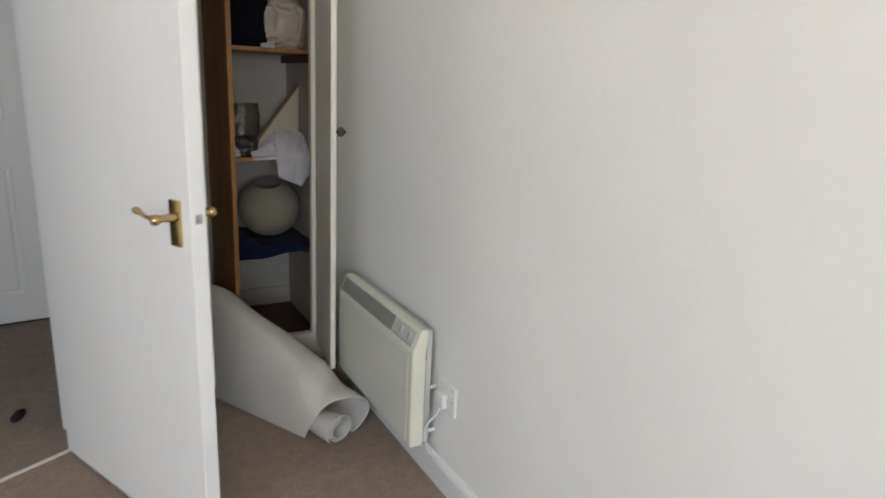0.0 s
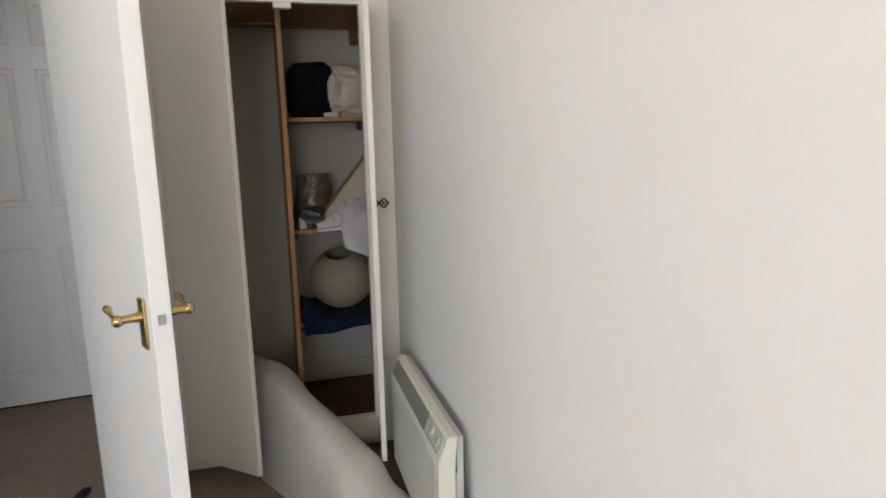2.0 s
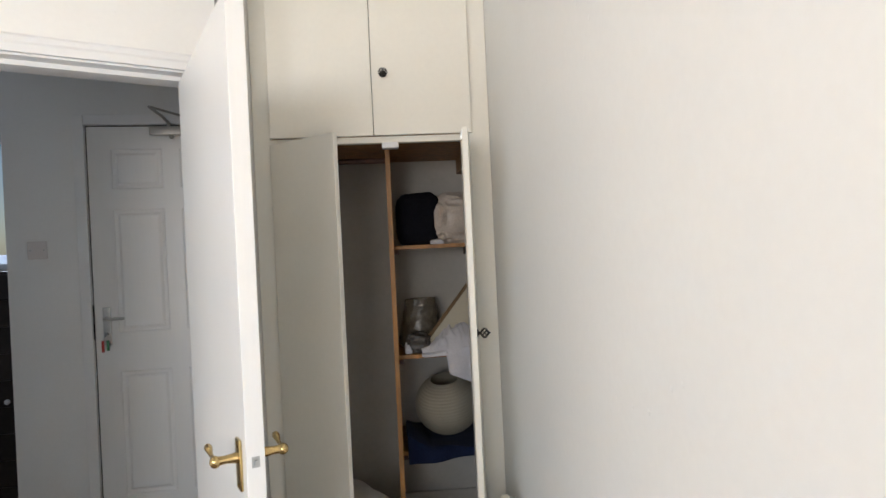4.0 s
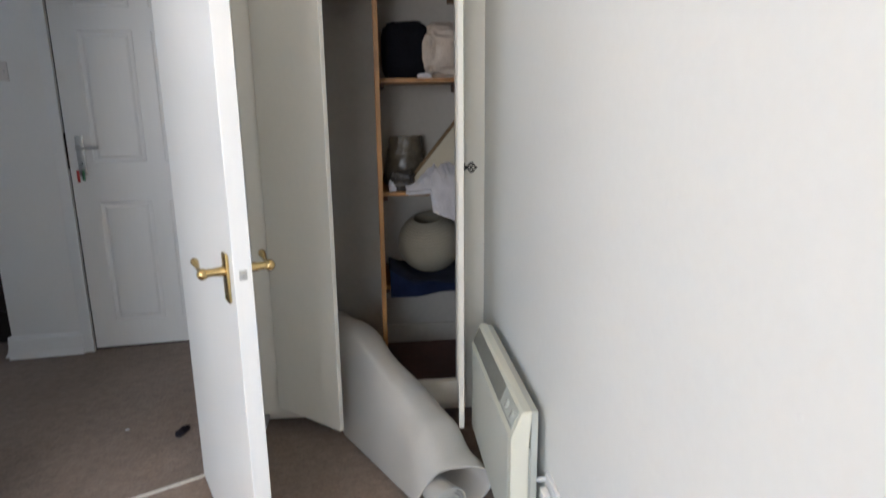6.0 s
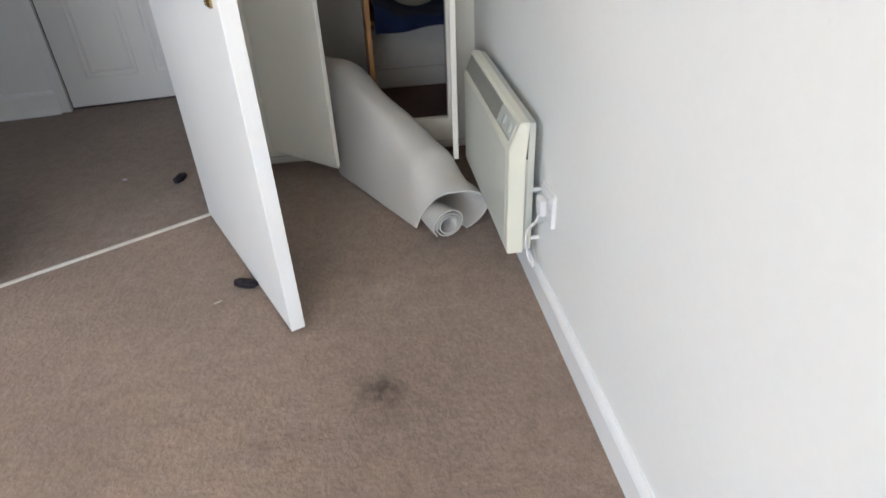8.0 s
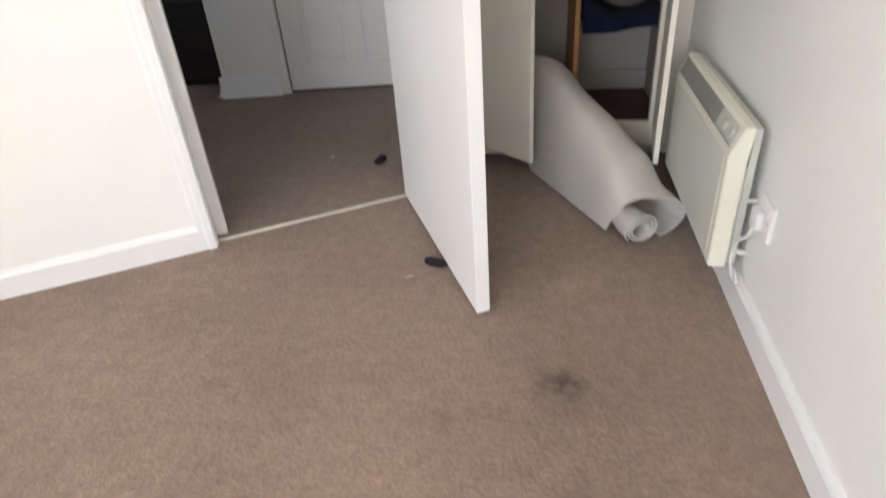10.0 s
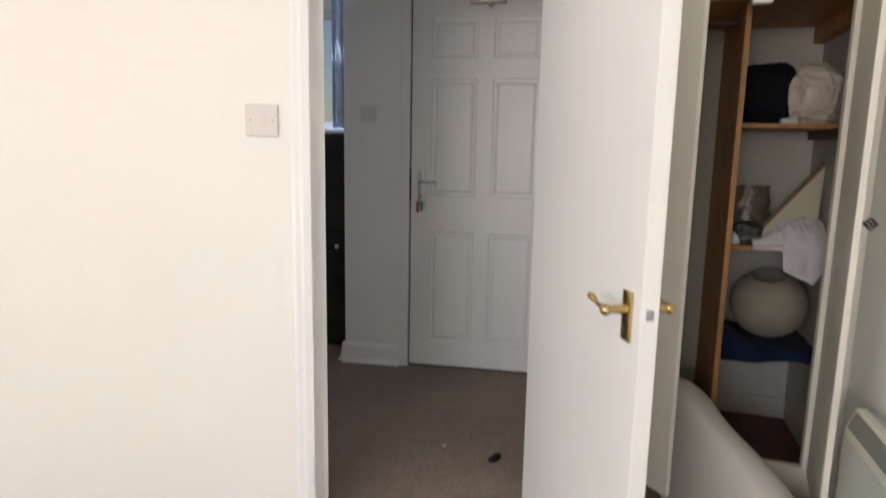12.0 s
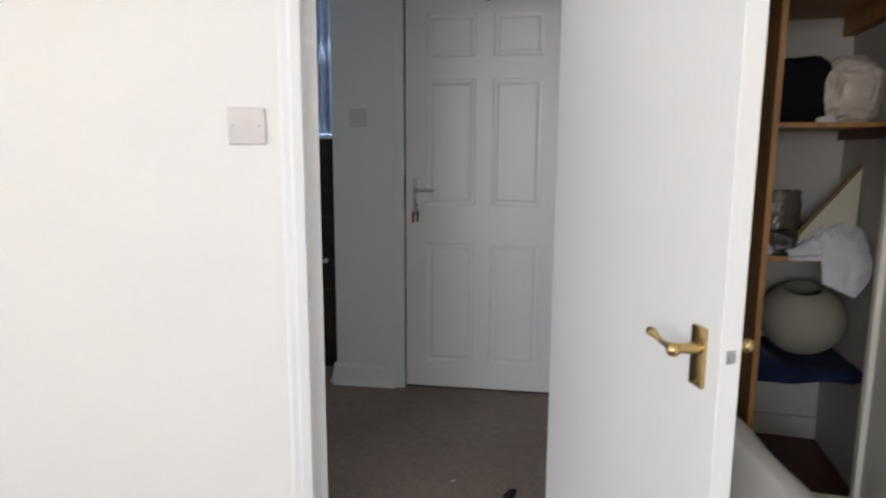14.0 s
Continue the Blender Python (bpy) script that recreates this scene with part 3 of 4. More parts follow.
for k in range(9):
    z0 = 0.05 + k * 0.1365
    d = part("drawer_front", boxes((-0.735, 0.61, -0.018, -0.001, z0, z0 + 0.128), bevel=0.003), DRAWER if k % 2 else DARKUNIT, unit)
    if k == 4:
        part("knob", ball(bmesh.new(), (0.545, -0.033, z0 + 0.022), 0.014), PLASTIC, d, "small pale knob")

# ---- built-in wardrobe ----
W0, W1, WB, WFLOOR, WHEAD, WTOP = 0.716, 1.398, 3.63, 0.07, 1.690, TOP
SIDE = 1.488
ward = thing("wardrobe", pose(0, 0, 0), "built-in cream painted wardrobe with its lower doors standing open", "wardrobe")
bm = bmesh.new()
box(bm, 0.657, W0, WF, WF + 0.03, 0.07, WTOP - 0.002)
box(bm, W1, RIGHT - 0.002, WF, WF + 0.03, 0.07, WTOP - 0.002)
box(bm, W0, W1, WF, WF + 0.03, WHEAD, WHEAD + 0.022)
box(bm, W0, W1, WF, WF + 0.03, 0.07, 0.163)
box(bm, W0, W1, WF, WF + 0.03, WTOP - 0.04, WTOP - 0.002)
bmesh.ops.remove_doubles(bm, verts=bm.verts, dist=1e-5)
part("face_frame", bm, CUPBOARD, ward)
part("plinth", boxes((0.657, RIGHT - 0.002, WF + 0.09, WF + 0.11, 0.0, 0.055)), CUPBOARD, ward, "white recessed plinth")
part("base", boxes((0.657, RIGHT - 0.002, WF + 0.03, WB, 0.055, WFLOOR)), DARKWOOD, ward, "dark brown wardrobe floor")
part("back_panel", boxes((0.657, RIGHT - 0.002, WB, WB + 0.02, 0.0, WTOP - 0.002)), DIMINNER, ward)
part("side_panel", boxes((SIDE, SIDE + 0.016, WF + 0.03, WB, WFLOOR, WHEAD + 0.02)), DIMINNER, ward)
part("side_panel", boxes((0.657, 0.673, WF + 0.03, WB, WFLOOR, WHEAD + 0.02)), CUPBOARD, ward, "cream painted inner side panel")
part("top_board", boxes((0.657, RIGHT - 0.002, WF + 0.03, WB, WHEAD + 0.022, WHEAD + 0.04)), WOOD, ward, "brown timber top board")
part("batten", boxes((SIDE - 0.04, SIDE, WF + 0.05, WB - 0.002, WHEAD - 0.045, WHEAD + 0.021)), WOOD, ward)
part("partition", boxes((1.118, 1.136, WF + 0.14, WB, WFLOOR, WHEAD + 0.021), bevel=0.001), WOOD, ward, "brown timber partition board")
part("hanging_rail", rod(bmesh.new(), (0.673, 3.2, 1.66), (1.118, 3.2, 1.66), 0.011), DARKWOOD, ward)
SHELVES = (0.474, 0.868, 1.317)
for z in SHELVES:
    part("shelf", boxes((1.136, SIDE, 3.25, WB, z - 0.016, z), bevel=0.001), WOOD, ward, "brown timber shelf")
    part("bracket", boxes((1.136, 1.155, 3.26, WB - 0.01, z - 0.036, z - 0.016)), DARKWOOD, ward)
    part("bracket", boxes((SIDE - 0.025, SIDE, 3.16 if z > 1 else 3.28, WB - 0.01, z - 0.05, z - 0.016)), DARKWOOD, ward)
part("inner_skirting", boxes((1.136, SIDE, WB - 0.014, WB, WFLOOR, WFLOOR + 0.09), bevel=0.003), DIMINNER, ward)
part("catch", boxes((1.11, 1.17, WF - 0.012, WF + 0.028, WHEAD - 0.022, WHEAD), bevel=0.006), PLASTIC, ward, "white plastic magnetic catch", smooth=True)


def cage_knob(parent, m, label):
    """A black wire cage knob; local z points out of the door."""
    bm = bmesh.new()
    tube(bm, [(0, 0, 0), (0, 0, 0.003), (0, 0, 0.006), (0, 0, 0.012)], [0.012, 0.012, 0.005, 0.004], 12)
    for k in range(6):
        a0 = 2 * math.pi * k / 6
        for twist in (1.1, -1.1):
            pts, rad = [], []
            for i in range(9):
                u = i / 8
                r = 0.0155 * math.sin(math.pi * (0.06 + 0.88 * u)) + 0.001
                a = a0 + twist * (u - 0.5) * 2
                pts.append((r * math.cos(a), r * math.sin(a), 0.010 + 0.026 * u))
            tube(bm, pts, 0.0011, 5)
    ball(bm, (0, 0, 0.038), 0.004, u=8, v=6)
    bmesh.ops.transform(bm, matrix=m, verts=bm.verts)
    return part("knob", bm, BLACKIRON, parent, label, smooth=True)


UD0, UDM, UD1 = 0.719, 1.083, 1.436
for x0, x1, knob_x in ((UD0, UDM - 0.0012, 0.0), (UDM + 0.0012, UD1, UDM + 0.042)):
    d = part("upper_door", boxes((x0, x1, WF - 0.019, WF - 0.001, WHEAD + 0.024, WTOP - 0.045), bevel=0.0015), CUPBOARD, ward)
    if knob_x:
        cage_knob(d, pose(knob_x, WF - 0.019, 1.932, 90), "black wire cage knob")


def swing(hx, hy, ax, ay, width, z0, z1):
    """A door leaf from its hinge towards (ax, ay). Local y of the leaf points to its left."""
    a = math.atan2(ay - hy, ax - hx)
    m = Matrix.Translation((hx, hy, 0)) @ Matrix.Rotation(a, 4, "Z")
    bm = box(bmesh.new(), 0, width, -0.009, 0.009, z0, z1, bevel=0.0015)
    bmesh.ops.transform(bm, matrix=m, verts=bm.verts)
    d = part("lower_door", bm, CUPBOARD, ward, "cream painted flush door standing open")
    return d, m


d, m = swing(0.722, WF - 0.01, 0.962, 2.731, 0.322, 0.106, WHEAD)
d, m = swing(1.420, WF - 0.01, 1.372, 2.630, 0.324, 0.146, 1.674)
cage_knob(d, m @ pose(0.292, 0.009, 1.026, -90), "black wire cage knob")
bm = boxes((0.290, 0.317, -0.013, -0.009, 1.637, 1.664))
bmesh.ops.transform(bm, matrix=m, verts=bm.verts)
part("catch_plate", bm, STEEL, d)


# ---- heater, socket, cable ----
heater = thing("panel_heater", pose(RIGHT, 2.053, 0, 0, 0, 90), "cream electric panel heater fixed low on the wall", "heater")
HL, D1, D0, HZ0, HZ1 = 0.620, 0.092, 0.048, 0.125, 0.502
prof = [(D0, HZ0), (D1 - 0.004, HZ0), (D1, HZ0 + 0.006), (D1, HZ1 - 0.070), (D1 - 0.003, HZ1 - 0.060), (D1 - 0.025, HZ1 - 0.005), (D1 - 0.030, HZ1), (D0 - 0.006, HZ1), (D0 - 0.006, HZ1 - 0.02), (D0, HZ1 - 0.09)]
bm = prism(bmesh.new(), prof, 0.0, HL)
bmesh.ops.bevel(bm, geom=[e for e in bm.edges if abs(e.verts[0].co.x - e.verts[1].co.x) < 1e-6], offset=0.003, segments=2, affect="EDGES")
part("cover", bm, HEATCREAM, heater, "cream enamel front cover")
part("back_box", boxes((0.008, HL - 0.008, 0.024, D0 - 0.0065, HZ0 + 0.006, HZ1 - 0.004), (0.008, HL - 0.008, D0 - 0.0065, D0 - 0.001, HZ0 + 0.006, HZ1 - 0.10), bevel=0.002), HEATSIDE, heater, "pale grey metal back box")
part("front_panel", boxes((0.03, HL - 0.012, D1 - 0.001, D1 + 0.0012, HZ0 + 0.012, HZ1 - 0.078), bevel=0.0008), HEATFRONT, heater)
# the grille and dials lie on the sloping top of the cover
SLOPE = Matrix.Translation((0, D1 - 0.014, HZ1 - 0.0325)) @ Matrix.Rotation(math.atan2(0.022, 0.055), 4, "X")


def on_slope(bm):
    bmesh.ops.transform(bm, matrix=SLOPE, verts=bm.verts)
    return bm


g = part("grille", on_slope(boxes((0.165, HL - 0.018, -0.001, 0.0015, -0.025, 0.025), bevel=0.0005)), HEATGREY, heater, "grey slotted air grille")
for k in range(7):
    part("slat", on_slope(boxes((0.168, HL - 0.021, 0.0015, 0.004, -0.0225 + k * 0.0071, -0.020 + k * 0.0071))), HEATGREY, g)
c = part("control_panel", on_slope(boxes((0.022, 0.160, -0.001, 0.0018, -0.025, 0.025), bevel=0.0005)), HEATSIDE, heater)
for x in (0.052, 0.108):
    part("dial", on_slope(rod(bmesh.new(), (x, 0.001, 0.002), (x, 0.005, 0.002), 0.013, 0.011, 24)), HEATSIDE, c, smooth=True)
    part("dial_grip", on_slope(boxes((x - 0.002, x + 0.002, 0.005, 0.008, -0.009, 0.013), bevel=0.001)), HEATGREY, c)
part("marking", on_slope(boxes((0.028, 0.15, 0.0018, 0.0024, -0.0225, -0.019))), HEATGREY, c)
for z in (0.162, 0.31):
    part("bracket", rod(bmesh.new(), (0.014, 0.0, z), (0.014, 0.026, z), 0.006, sides=10), PLASTIC, heater)

socket = thing("wall_socket", pose(RIGHT, 1.988, 0.308, 0, 0, 90), "white wall socket with a plug in it", "socket")
plate = part("plate", boxes((-0.045, 0.045, 0, 0.011, -0.045, 0.045), bevel=0.003), PLASTIC, socket)
part("rocker", boxes((-0.033, -0.021, 0.011, 0.0145, 0.018, 0.036), bevel=0.001), PLASTIC, plate)
part("screw", rod(bmesh.new(), (-0.031, 0.0105, 0), (-0.031, 0.0125, 0), 0.0035), STEEL, plate)
plug = thing("plug", pose(RIGHT - 0.011, 1.998, 0.303, 0, 0, 90), "white mains plug with a hanging white cable", "plug")
part("body", boxes((-0.021, 0.021, 0.0, 0.019, -0.024, 0.022), bevel=0.006), PLASTIC, plug, smooth=True)
pts = [(0.0, 0.012, -0.020), (0.004, 0.020, -0.05), (0.03, 0.03, -0.085), (0.058, 0.028, -0.13), (0.064, 0.022, -0.18), (0.045, 0.018, -0.205), (0.02, 0.016, -0.202), (0.03, 0.016, -0.19), (0.07, 0.016, -0.185), (0.105, 0.02, -0.18), (0.15, 0.024, -0.165)]
fine = []
for i in range(len(pts) - 1):
    p0, p1, p2, p3 = (Vector(pts[max(0, min(len(pts) - 1, i + k))]) for k in (-1, 0, 1, 2))
    for k in range(5):
        u = k / 5
        fine.append(0.5 * (2 * p1 + (p2 - p0) * u + (2 * p0 - 5 * p1 + 4 * p2 - p3) * u * u + (3 * p1 - p0 - 3 * p2 + p3) * u ** 3))
part("cable", tube(bmesh.new(), fine + [Vector(pts[-1])], 0.0036, 8), PLASTIC, plug, smooth=True)

# ---- roll of grey underlay pushed into the wardrobe ----


def along(points, u):
    """A smooth point at u (0 to 1) through the points."""
    f = u * (len(points) - 1)
    i = min(int(f), len(points) - 2)
    p0, p1, p2, p3 = (Vector(points[max(0, min(len(points) - 1, i + k))]) for k in (-1, 0, 1, 2))
    w = f - i
    return 0.5 * (2 * p1 + (p2 - p0) * w + (2 * p0 - 5 * p1 + 4 * p2 - p3) * w * w + (3 * p1 - p0 - 3 * p2 + p3) * w ** 3)


SPINE = [(1.357, 2.386, 0.004), (1.310, 2.47, 0.004), (1.225, 2.60, 0.020), (1.13, 2.75, 0.075), (1.05, 2.90, 0.135), (1.01, 3.04, 0.165), (0.95, 3.24, 0.12), (0.90, 3.45, 0.075)]
CORE = [(1.300, 2.350, 0.002), (1.272, 2.42, 0.002), (1.250, 2.49, 0.002)]


def swell(u, values):
    f = u * (len(values) - 1)
    i = min(int(f), len(values) - 2)
    w = f - i
    return values[i] + (values[i + 1] - values[i]) * w * w * (3 - 2 * w)


def section(u, turn, rx, rz, spine):
    """A point of the roll: every layer lies on the one below it."""
    p = along(spine, u)
    d = (along(spine, min(1, u + 0.03)) - along(spine, max(0, u - 0.03))).normalized()
    right = d.cross(Vector((0, 0, 1))).normalized()
    up = right.cross(d).normalized()
    return p + right * (rx * math.sin(turn)) + up * (rz * (1 - math.cos(turn)))


def sheet(rows, thick):
    """A closed sheet of the given thickness from a grid of points."""
    bm = bmesh.new()
    nj, ni = len(rows), len(rows[0])
    back = []
    for j in range(nj):
        line = []
        for i in range(ni):
            du = rows[j][min(i + 1, ni - 1)] - rows[j][max(i - 1, 0)]
            dv = rows[min(j + 1, nj - 1)][i] - rows[max(j - 1, 0)][i]
            n = du.cross(dv)
            n = n.normalized() if n.length > 1e-9 else Vector((0, 0, 1))
            line.append(rows[j][i] + n * thick)
        back.append(line)
    lo = [[bm.verts.new(p) for p in row] for row in rows]
    hi = [[bm.verts.new(p) for p in row] for row in back]
    for j in range(nj - 1):
        for i in range(ni - 1):
            bm.faces.new((lo[j][i], lo[j][i + 1], lo[j + 1][i + 1], lo[j + 1][i]))
            bm.faces.new((hi[j][i], hi[j + 1][i], hi[j + 1][i + 1], hi[j][i + 1]))
    for i in range(ni - 1):
        bm.faces.new((lo[0][i + 1], lo[0][i], hi[0][i], hi[0][i + 1]))
        bm.faces.new((lo[-1][i], lo[-1][i + 1], hi[-1][i + 1], hi[-1][i]))
    for j in range(nj - 1):
        bm.faces.new((lo[j][0], lo[j + 1][0], hi[j + 1][0], hi[j][0]))
        bm.faces.new((lo[j + 1][-1], lo[j][-1], hi[j][-1], hi[j + 1][-1]))
    bmesh.ops.recalc_face_normals(bm, faces=bm.faces)
    return bm


roll = thing("underlay_roll", pose(0, 0, 0), "loose roll of pale grey sheet flooring leaning into the wardrobe", "roll")
rows = []
END = 5.75
for j in range(48):
    u = j / 47
    row = []
    for i in range(65):
        turn = 0.1 + (END - 0.1) * i / 64
        # the cut end runs slantwise from the right side back to the left hem
        k = min(1.0, max(0.0, (turn - 1.6) / (END - 1.6)))
        start = 0.015 + 0.165 * k ** 1.3
        uu = start + (1 - start) * u
        rx, rz = swell(uu, (0.104, 0.112, 0.138, 0.130, 0.115, 0.11, 0.11, 0.11)), swell(uu, (0.062, 0.070, 0.105, 0.116, 0.113, 0.11, 0.11, 0.11))
        q = section(uu, turn, rx, rz, SPINE)
        if turn > math.pi:
            # the free side slopes from the crown down to a straight hem on the floor
            w = (turn - math.pi) / (END - math.pi)
            crown = section(uu, math.pi, rx, rz, SPINE)
            along_d = (along(SPINE, min(1, uu + 0.03)) - along(SPINE, max(0, uu - 0.03))).normalized()
            left = -along_d.cross(Vector((0, 0, 1))).normalized()
            gap = (crown.x - 0.925 - 0.538 * (2.94 - crown.y)) / max(0.2, -left.x - 0.538 * left.y)
            hang = min(1.0, max(0.0, (0.74 - uu) / 0.10))
            slope = crown + left * (gap * (0.35 * math.sin(w * math.pi / 2) + 0.65 * w))
            slope.z = 0.006 + (crown.z - 0.006) * (1 - w ** 2.5)
            q = slope * hang + q * (1 - hang)
        row.append(Vector((q.x, q.y, max(q.z, 0.006))))
    rows.append(row)
part("outer_layer", sheet(rows, 0.005), VINYL, roll, smooth=True)
rows = []
for j in range(14):
    u = j / 13
    row = []
    for i in range(97):
        w = i / 96
        turn = w * 2 * math.pi * 2.7 + 1.0
        r = (0.026 + 0.026 * w) * (1 - 0.3 * u)
        q = section(u + 0.004 * math.sin(turn * 0.7) * (1 - u), turn, r * 1.14, r, CORE)
        row.append(q + Vector((0, 0, 0.004 + 0.009 * (2.7 - w * 2.7) * (1 - 0.3 * u))))
    rows.append(row)
part("inner_coil", sheet(rows, 0.004), VINYL, roll, smooth=True)

# ---- things on the wardrobe shelves ----


def bundle(c, sx, sy, sz, seed, rough=0.18, flat=0.0, power=0.65, u=48, v=30):
    """A soft crumpled heap that sits on z = c.z."""
    bm = bmesh.new()
    bmesh.ops.create_uvsphere(bm, u_segments=u, v_segments=v, radius=1.0)
    off = Vector((seed * 3.7, seed * 1.9, seed * 5.3))
    for vert in bm.verts:
        p = vert.co.copy()
        q = Vector([math.copysign(abs(k) ** power, k) for k in p])
        n = noise.noise(p * 1.6 + off) * 0.6 + (1 - abs(noise.noise(p * 3.1 + off * 2)) * 2.2) * 0.35 + noise.noise(p * 7.0 + off) * 0.16
        q += p * (n * rough)
        z = max(q.z, -0.96)
        vert.co = Vector((c[0] + q.x * sx, c[1] + q.y * sy, c[2] + (z + 0.96) * sz))
    return bm


S3, S2, S1 = SHELVES
IN = pose(0.016, 0.08, 0)                                   # the heaps lie well back on the shelves
lone("bedding", bundle((1.232, 3.32, S1), 0.094, 0.11, 0.112, 2, 0.10, power=0.45), BLACKCLOTH, "soft black folded bedding on the top shelf", "bedding", IN, smooth=True)
lone("plastic_bag", bundle((1.378, 3.31, S1), 0.100, 0.105, 0.104, 5, 0.30, power=0.6, u=96, v=64), BAG, "crumpled translucent white plastic bag on a shelf", "bag", IN, smooth=True)
lone("paper_scrap", bundle((1.30, 3.195, S1), 0.026, 0.016, 0.009, 9, 0.4), CLOTH, "crumpled white paper scrap on the shelf edge", "paper", IN)
bm = bmesh.new()
rings = []
for k in range(25):
    v = k / 24
    ring = []
    for i in range(56):
        a = 2 * math.pi * i / 56
        p = Vector((math.cos(a), math.sin(a), v * 2.2))
        crease = 0.010 * (0.4 - abs(noise.noise(p * 2.3))) + 0.005 * noise.noise(p * 6.0)
        r = 0.088 - 0.026 * v + crease - 0.03 * max(0.0, 0.06 - v) * 10
        ring.append(bm.verts.new((r * 1.05 * math.cos(a), r * 0.85 * math.sin(a), 0.006 + 0.212 * v + 0.006 * math.cos(a) * v)))
    rings.append(ring)
for a, b in zip(rings, rings[1:]):
    for i in range(56):
        bm.faces.new((a[i], a[(i + 1) % 56], b[(i + 1) % 56], b[i]))
bm.faces.new(list(reversed(rings[0])))
inner = [bm.verts.new(v.co * 0.93 + Vector((0, 0, -0.004))) for v in rings[-1]]
for i in range(56):
    bm.faces.new((rings[-1][i], rings[-1][(i + 1) % 56], inner[(i + 1) % 56], inner[i]))
bm.faces.new(inner)
lone("lampshade", bm, SILVERBAG, "grey tapered drum shade wrapped in clear plastic on the shelf", "lampshade", IN @ pose(1.215, 3.375, S2 - 0.004, 0, 3, 0), smooth=True)
lone("foil_wrapper", bundle((1.205, 3.222, S2), 0.048, 0.036, 0.042, 17, 0.4, u=56, v=34), FOILDARK, "small dark crumpled foil wrapper on the shelf", "wrapper", IN, smooth=True)
lone("tissue_scrap", bundle((1.163, 3.205, S2), 0.016, 0.014, 0.024, 13, 0.4), CLOTH, "small white tissue scrap on the shelf", "tissue", IN)

# folded card leaning in the corner
card = thing("folded_card", IN, "cream triangular card with a brown edge leaning on the shelf", "card")
A, B, C = Vector((1.212, 3.22, S2 + 0.012)), Vector((1.468, 3.335, 1.174)), Vector((1.445, 3.28, S2 + 0.006))
nrm = (B - A).cross(C - A).normalized() * 0.006
bm = bmesh.new()
lo, hi = [bm.verts.new(p - nrm) for p in (A, B, C)], [bm.verts.new(p + nrm) for p in (A, B, C)]
bm.faces.new(lo), bm.faces.new(list(reversed(hi)))
for k in range(3):
    bm.faces.new((lo[k], lo[(k + 1) % 3], hi[(k + 1) % 3], hi[k]))
part("face", bm, CREAMBOARD, card)
part("edge", tube(bmesh.new(), [A.lerp(B, k / 6) + Vector((0, 0, 0.003)) for k in range(7)], 0.0085, 8), BROWNEDGE, card, "brown edge strip")

# white cloth heaped on the shelf, one corner hanging over its edge
rows = []
for j in range(70):
    v = j / 69
    row = []
    for i in range(70):
        w = i / 69
        x = 1.212 + 0.250 * w
        heap = min(1.0, w / 0.62)
        heap = heap * heap * (3 - 2 * heap)
        flap = max(0.0, min(1.0, (w - 0.40) / 0.03))
        flap = flap * flap * (3 - 2 * flap)
        fold = 0.030 * (0.4 - abs(noise.noise(Vector((w * 5 + v * 4, v * 4 - w * 3, 2.0))))) + 0.014 * (0.3 - abs(noise.noise(Vector((w * 11 - v * 5, v * 10 + w * 4, 5.0)))))
        if v < 0.55:
            k = v / 0.55
            y = 3.158 + (0.035 + 0.20 * heap) * (1 - k)
            hump = math.sin(math.pi * min(1.0, 0.08 + k * 0.94)) ** 0.7
            z = S2 + 0.006 + hump * (0.016 + 0.078 * heap * (1 - 0.25 * max(0.0, w - 0.62) / 0.38)) + fold * hump * (0.3 + 0.9 * heap)
        else:
            k = (v - 0.55) / 0.45
            y = 3.154 - 0.016 * math.sin(min(1, k * 2) * 1.5) - 0.008 * flap * math.sin(k * 3) * math.cos(w * 12) + 0.3 * fold * k
            drop = 0.012 + flap * (0.072 + 0.045 * min(1.0, max(0.0, w - 0.4) / 0.42) - 0.35 * max(0.0, w - 0.84))
            z = S2 + 0.006 + 0.014 * (1 - k) * heap - k * drop
            x -= 0.02 * k * max(0.0, w - 0.8)
        row.append(Vector((x + 0.3 * fold * (1 - w), y, z)))
    rows.append(row)
lone("cloth", sheet(rows, 0.003), CLOTH, "crumpled white cloth hanging over the shelf edge", "cloth", IN, smooth=True)

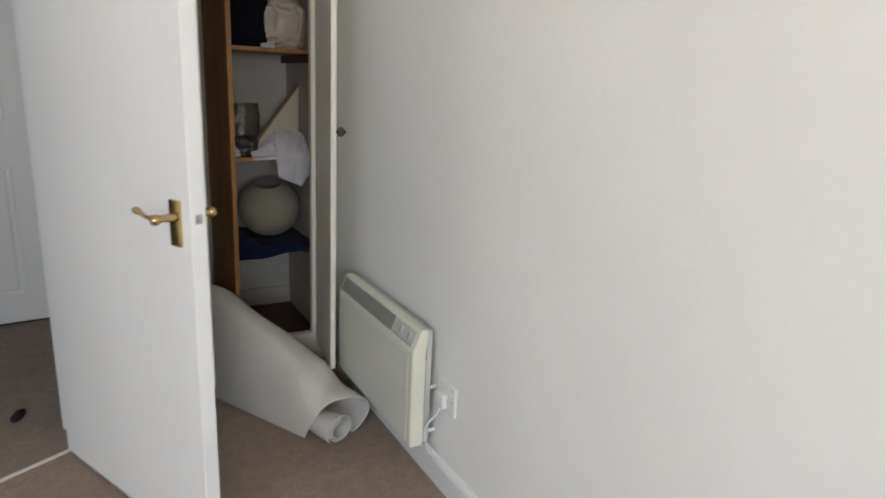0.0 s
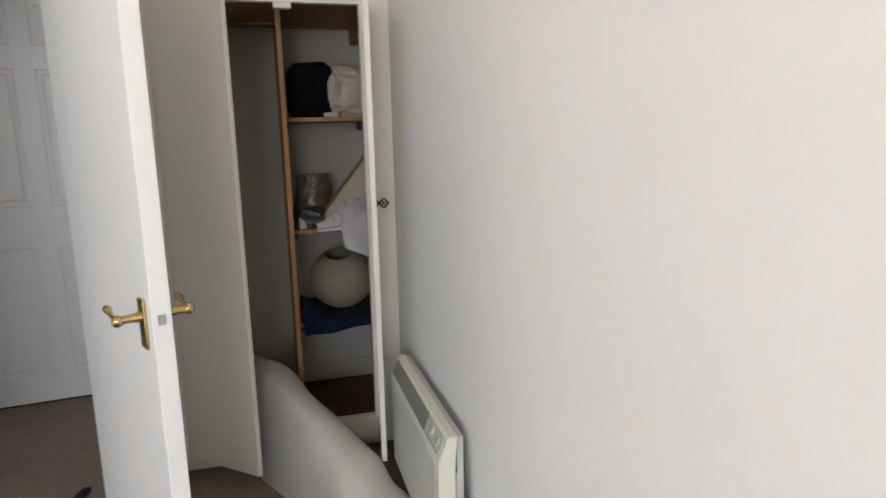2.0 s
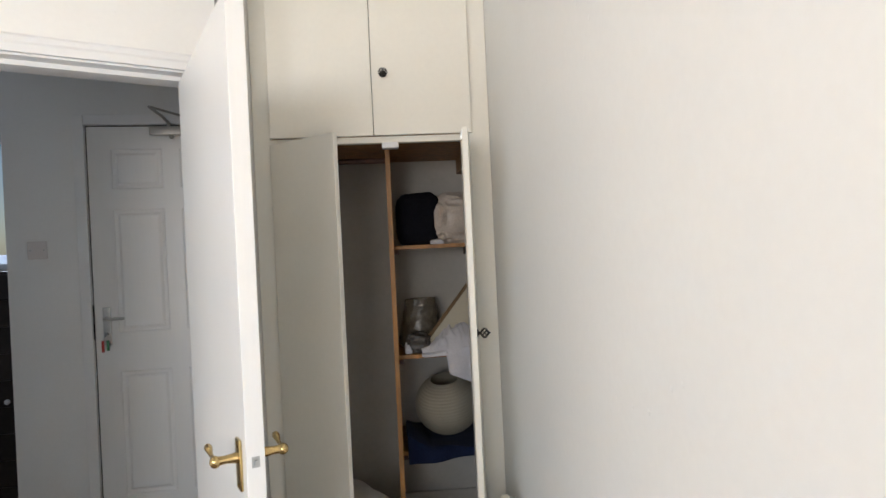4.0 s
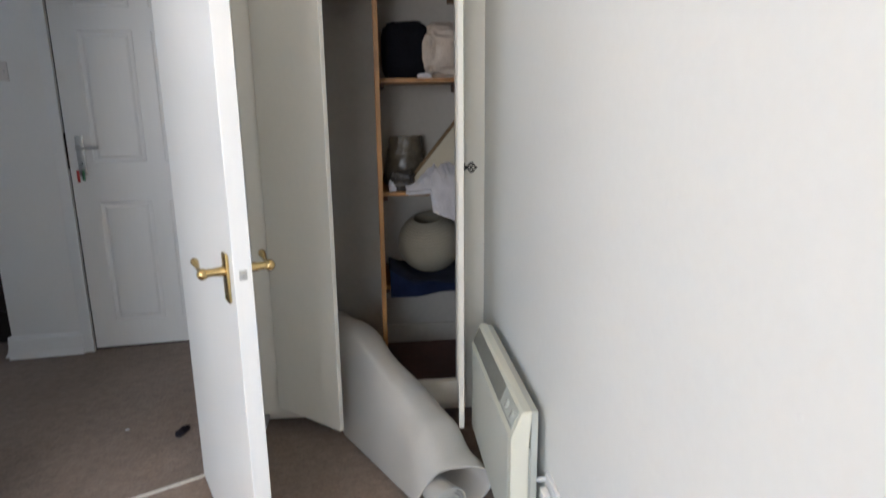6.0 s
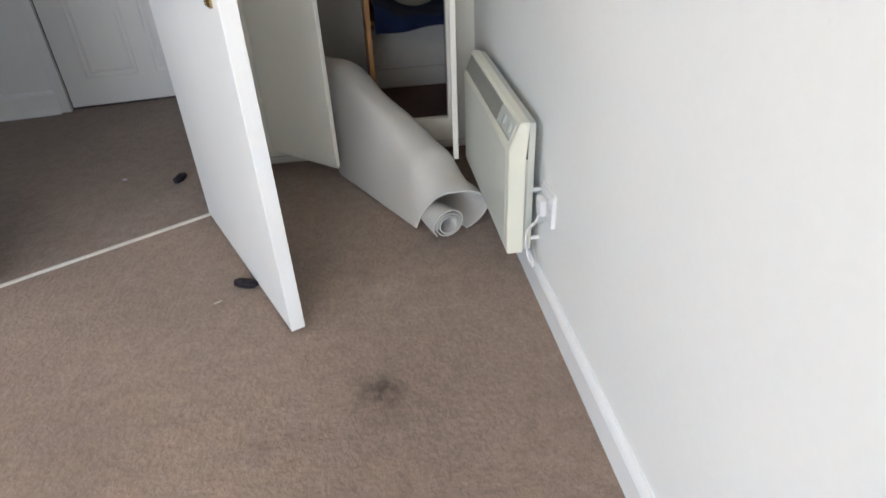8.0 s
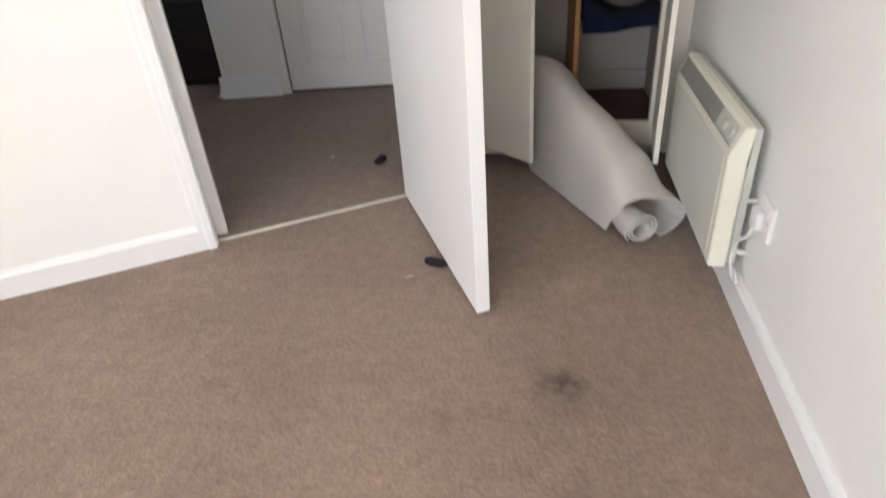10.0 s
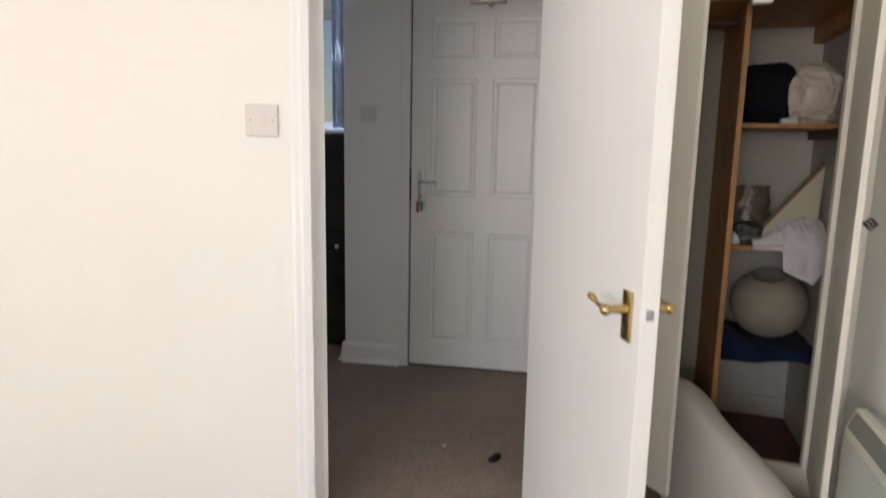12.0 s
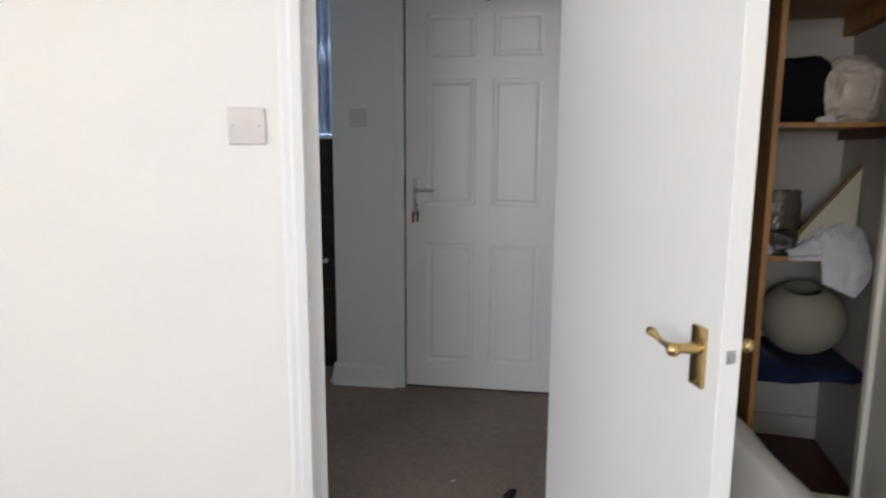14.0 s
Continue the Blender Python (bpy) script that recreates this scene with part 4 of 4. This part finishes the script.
# navy blanket on the lowest shelf
rows = []
for j in range(40):
    v = j / 39
    row = []
    for i in range(34):
        w = i / 33
        x = 1.142 + 0.33 * w
        n = noise.noise(Vector((w * 3, v * 4, 3)))
        if v < 0.7:
            y = 3.53 - (3.53 - 3.150) * (v / 0.7)
            z = S3 + 0.012 + 0.010 * n + 0.075 * max(0.0, 1 - w / 0.28) * math.sin(math.pi * min(1, v / 0.7) * 0.75)
        else:
            k = (v - 0.7) / 0.3
            y = 3.147 - 0.012 * math.sin(k * 2) + 0.006 * math.sin(w * 13)
            z = S3 + 0.012 - k * (0.045 + 0.012 * math.sin(w * 4 + 1))
        row.append(Vector((x, y, z)))
    rows.append(row)
lone("blanket", sheet(rows, 0.009), NAVY, "folded navy blue blanket lying on the low shelf", "blanket", IN, smooth=True)

# paper lantern shade
lantern = thing("paper_lantern", pose(1.338, 3.405, S3 + 0.022 + 0.128, 16, -6, 0), "round ribbed white paper lantern shade on a blanket", "lampshade")
prof = []
N = 92
for k in range(N + 1):
    a = -1.15 + (1.13 + 1.15) * k / N
    rib = 0.0016 * abs(math.sin(k * math.pi / 4))
    prof.append(((0.139 + rib) * math.cos(a), (0.131 + rib) * math.sin(a)))
bm = lathe(bmesh.new(), prof, sides=56)
part("shade", bm, DIMPAPER, lantern, smooth=True)
for k in range(2):
    a = 1.13 if k else -1.15
    r, z = 0.139 * math.cos(a), 0.131 * math.sin(a)
    bm = tube(bmesh.new(), [(r * math.cos(t), r * math.sin(t), z) for t in [2 * math.pi * i / 32 for i in range(33)]], 0.0016, 6)
    part("wire_ring", bm, DIMPAPER, lantern)

# ---- small things on the floor ----


def lump(name, c, sx, sy, sz, yaw, seed, mat, label, category):
    bm = bundle((0, 0, 0), sx, sy, sz, seed, 0.35, power=0.8, u=24, v=14)
    lone(name, bm, mat, label, category, pose(*c, 0, 0, yaw), smooth=True)


lump("sock", (0.343, 2.967, 0.003), 0.034, 0.014, 0.012, 66, 21, SOCK, "small dark crumpled sock on the hall carpet", "sock")
lump("sock", (0.675, 2.222, 0.0), 0.037, 0.014, 0.012, -20, 23, SOCK, "small dark crumpled sock beside the open door", "sock")
lump("paper_scrap", (0.122, 3.023, 0.003), 0.008, 0.004, 0.002, 10, 25, CLOTH, "tiny white paper scrap on the hall carpet", "paper")
lump("paper_scrap", (0.60, 2.16, 0.0), 0.012, 0.0025, 0.0015, 30, 27, CREAMBOARD, "tiny pale thread on the bedroom carpet", "thread")
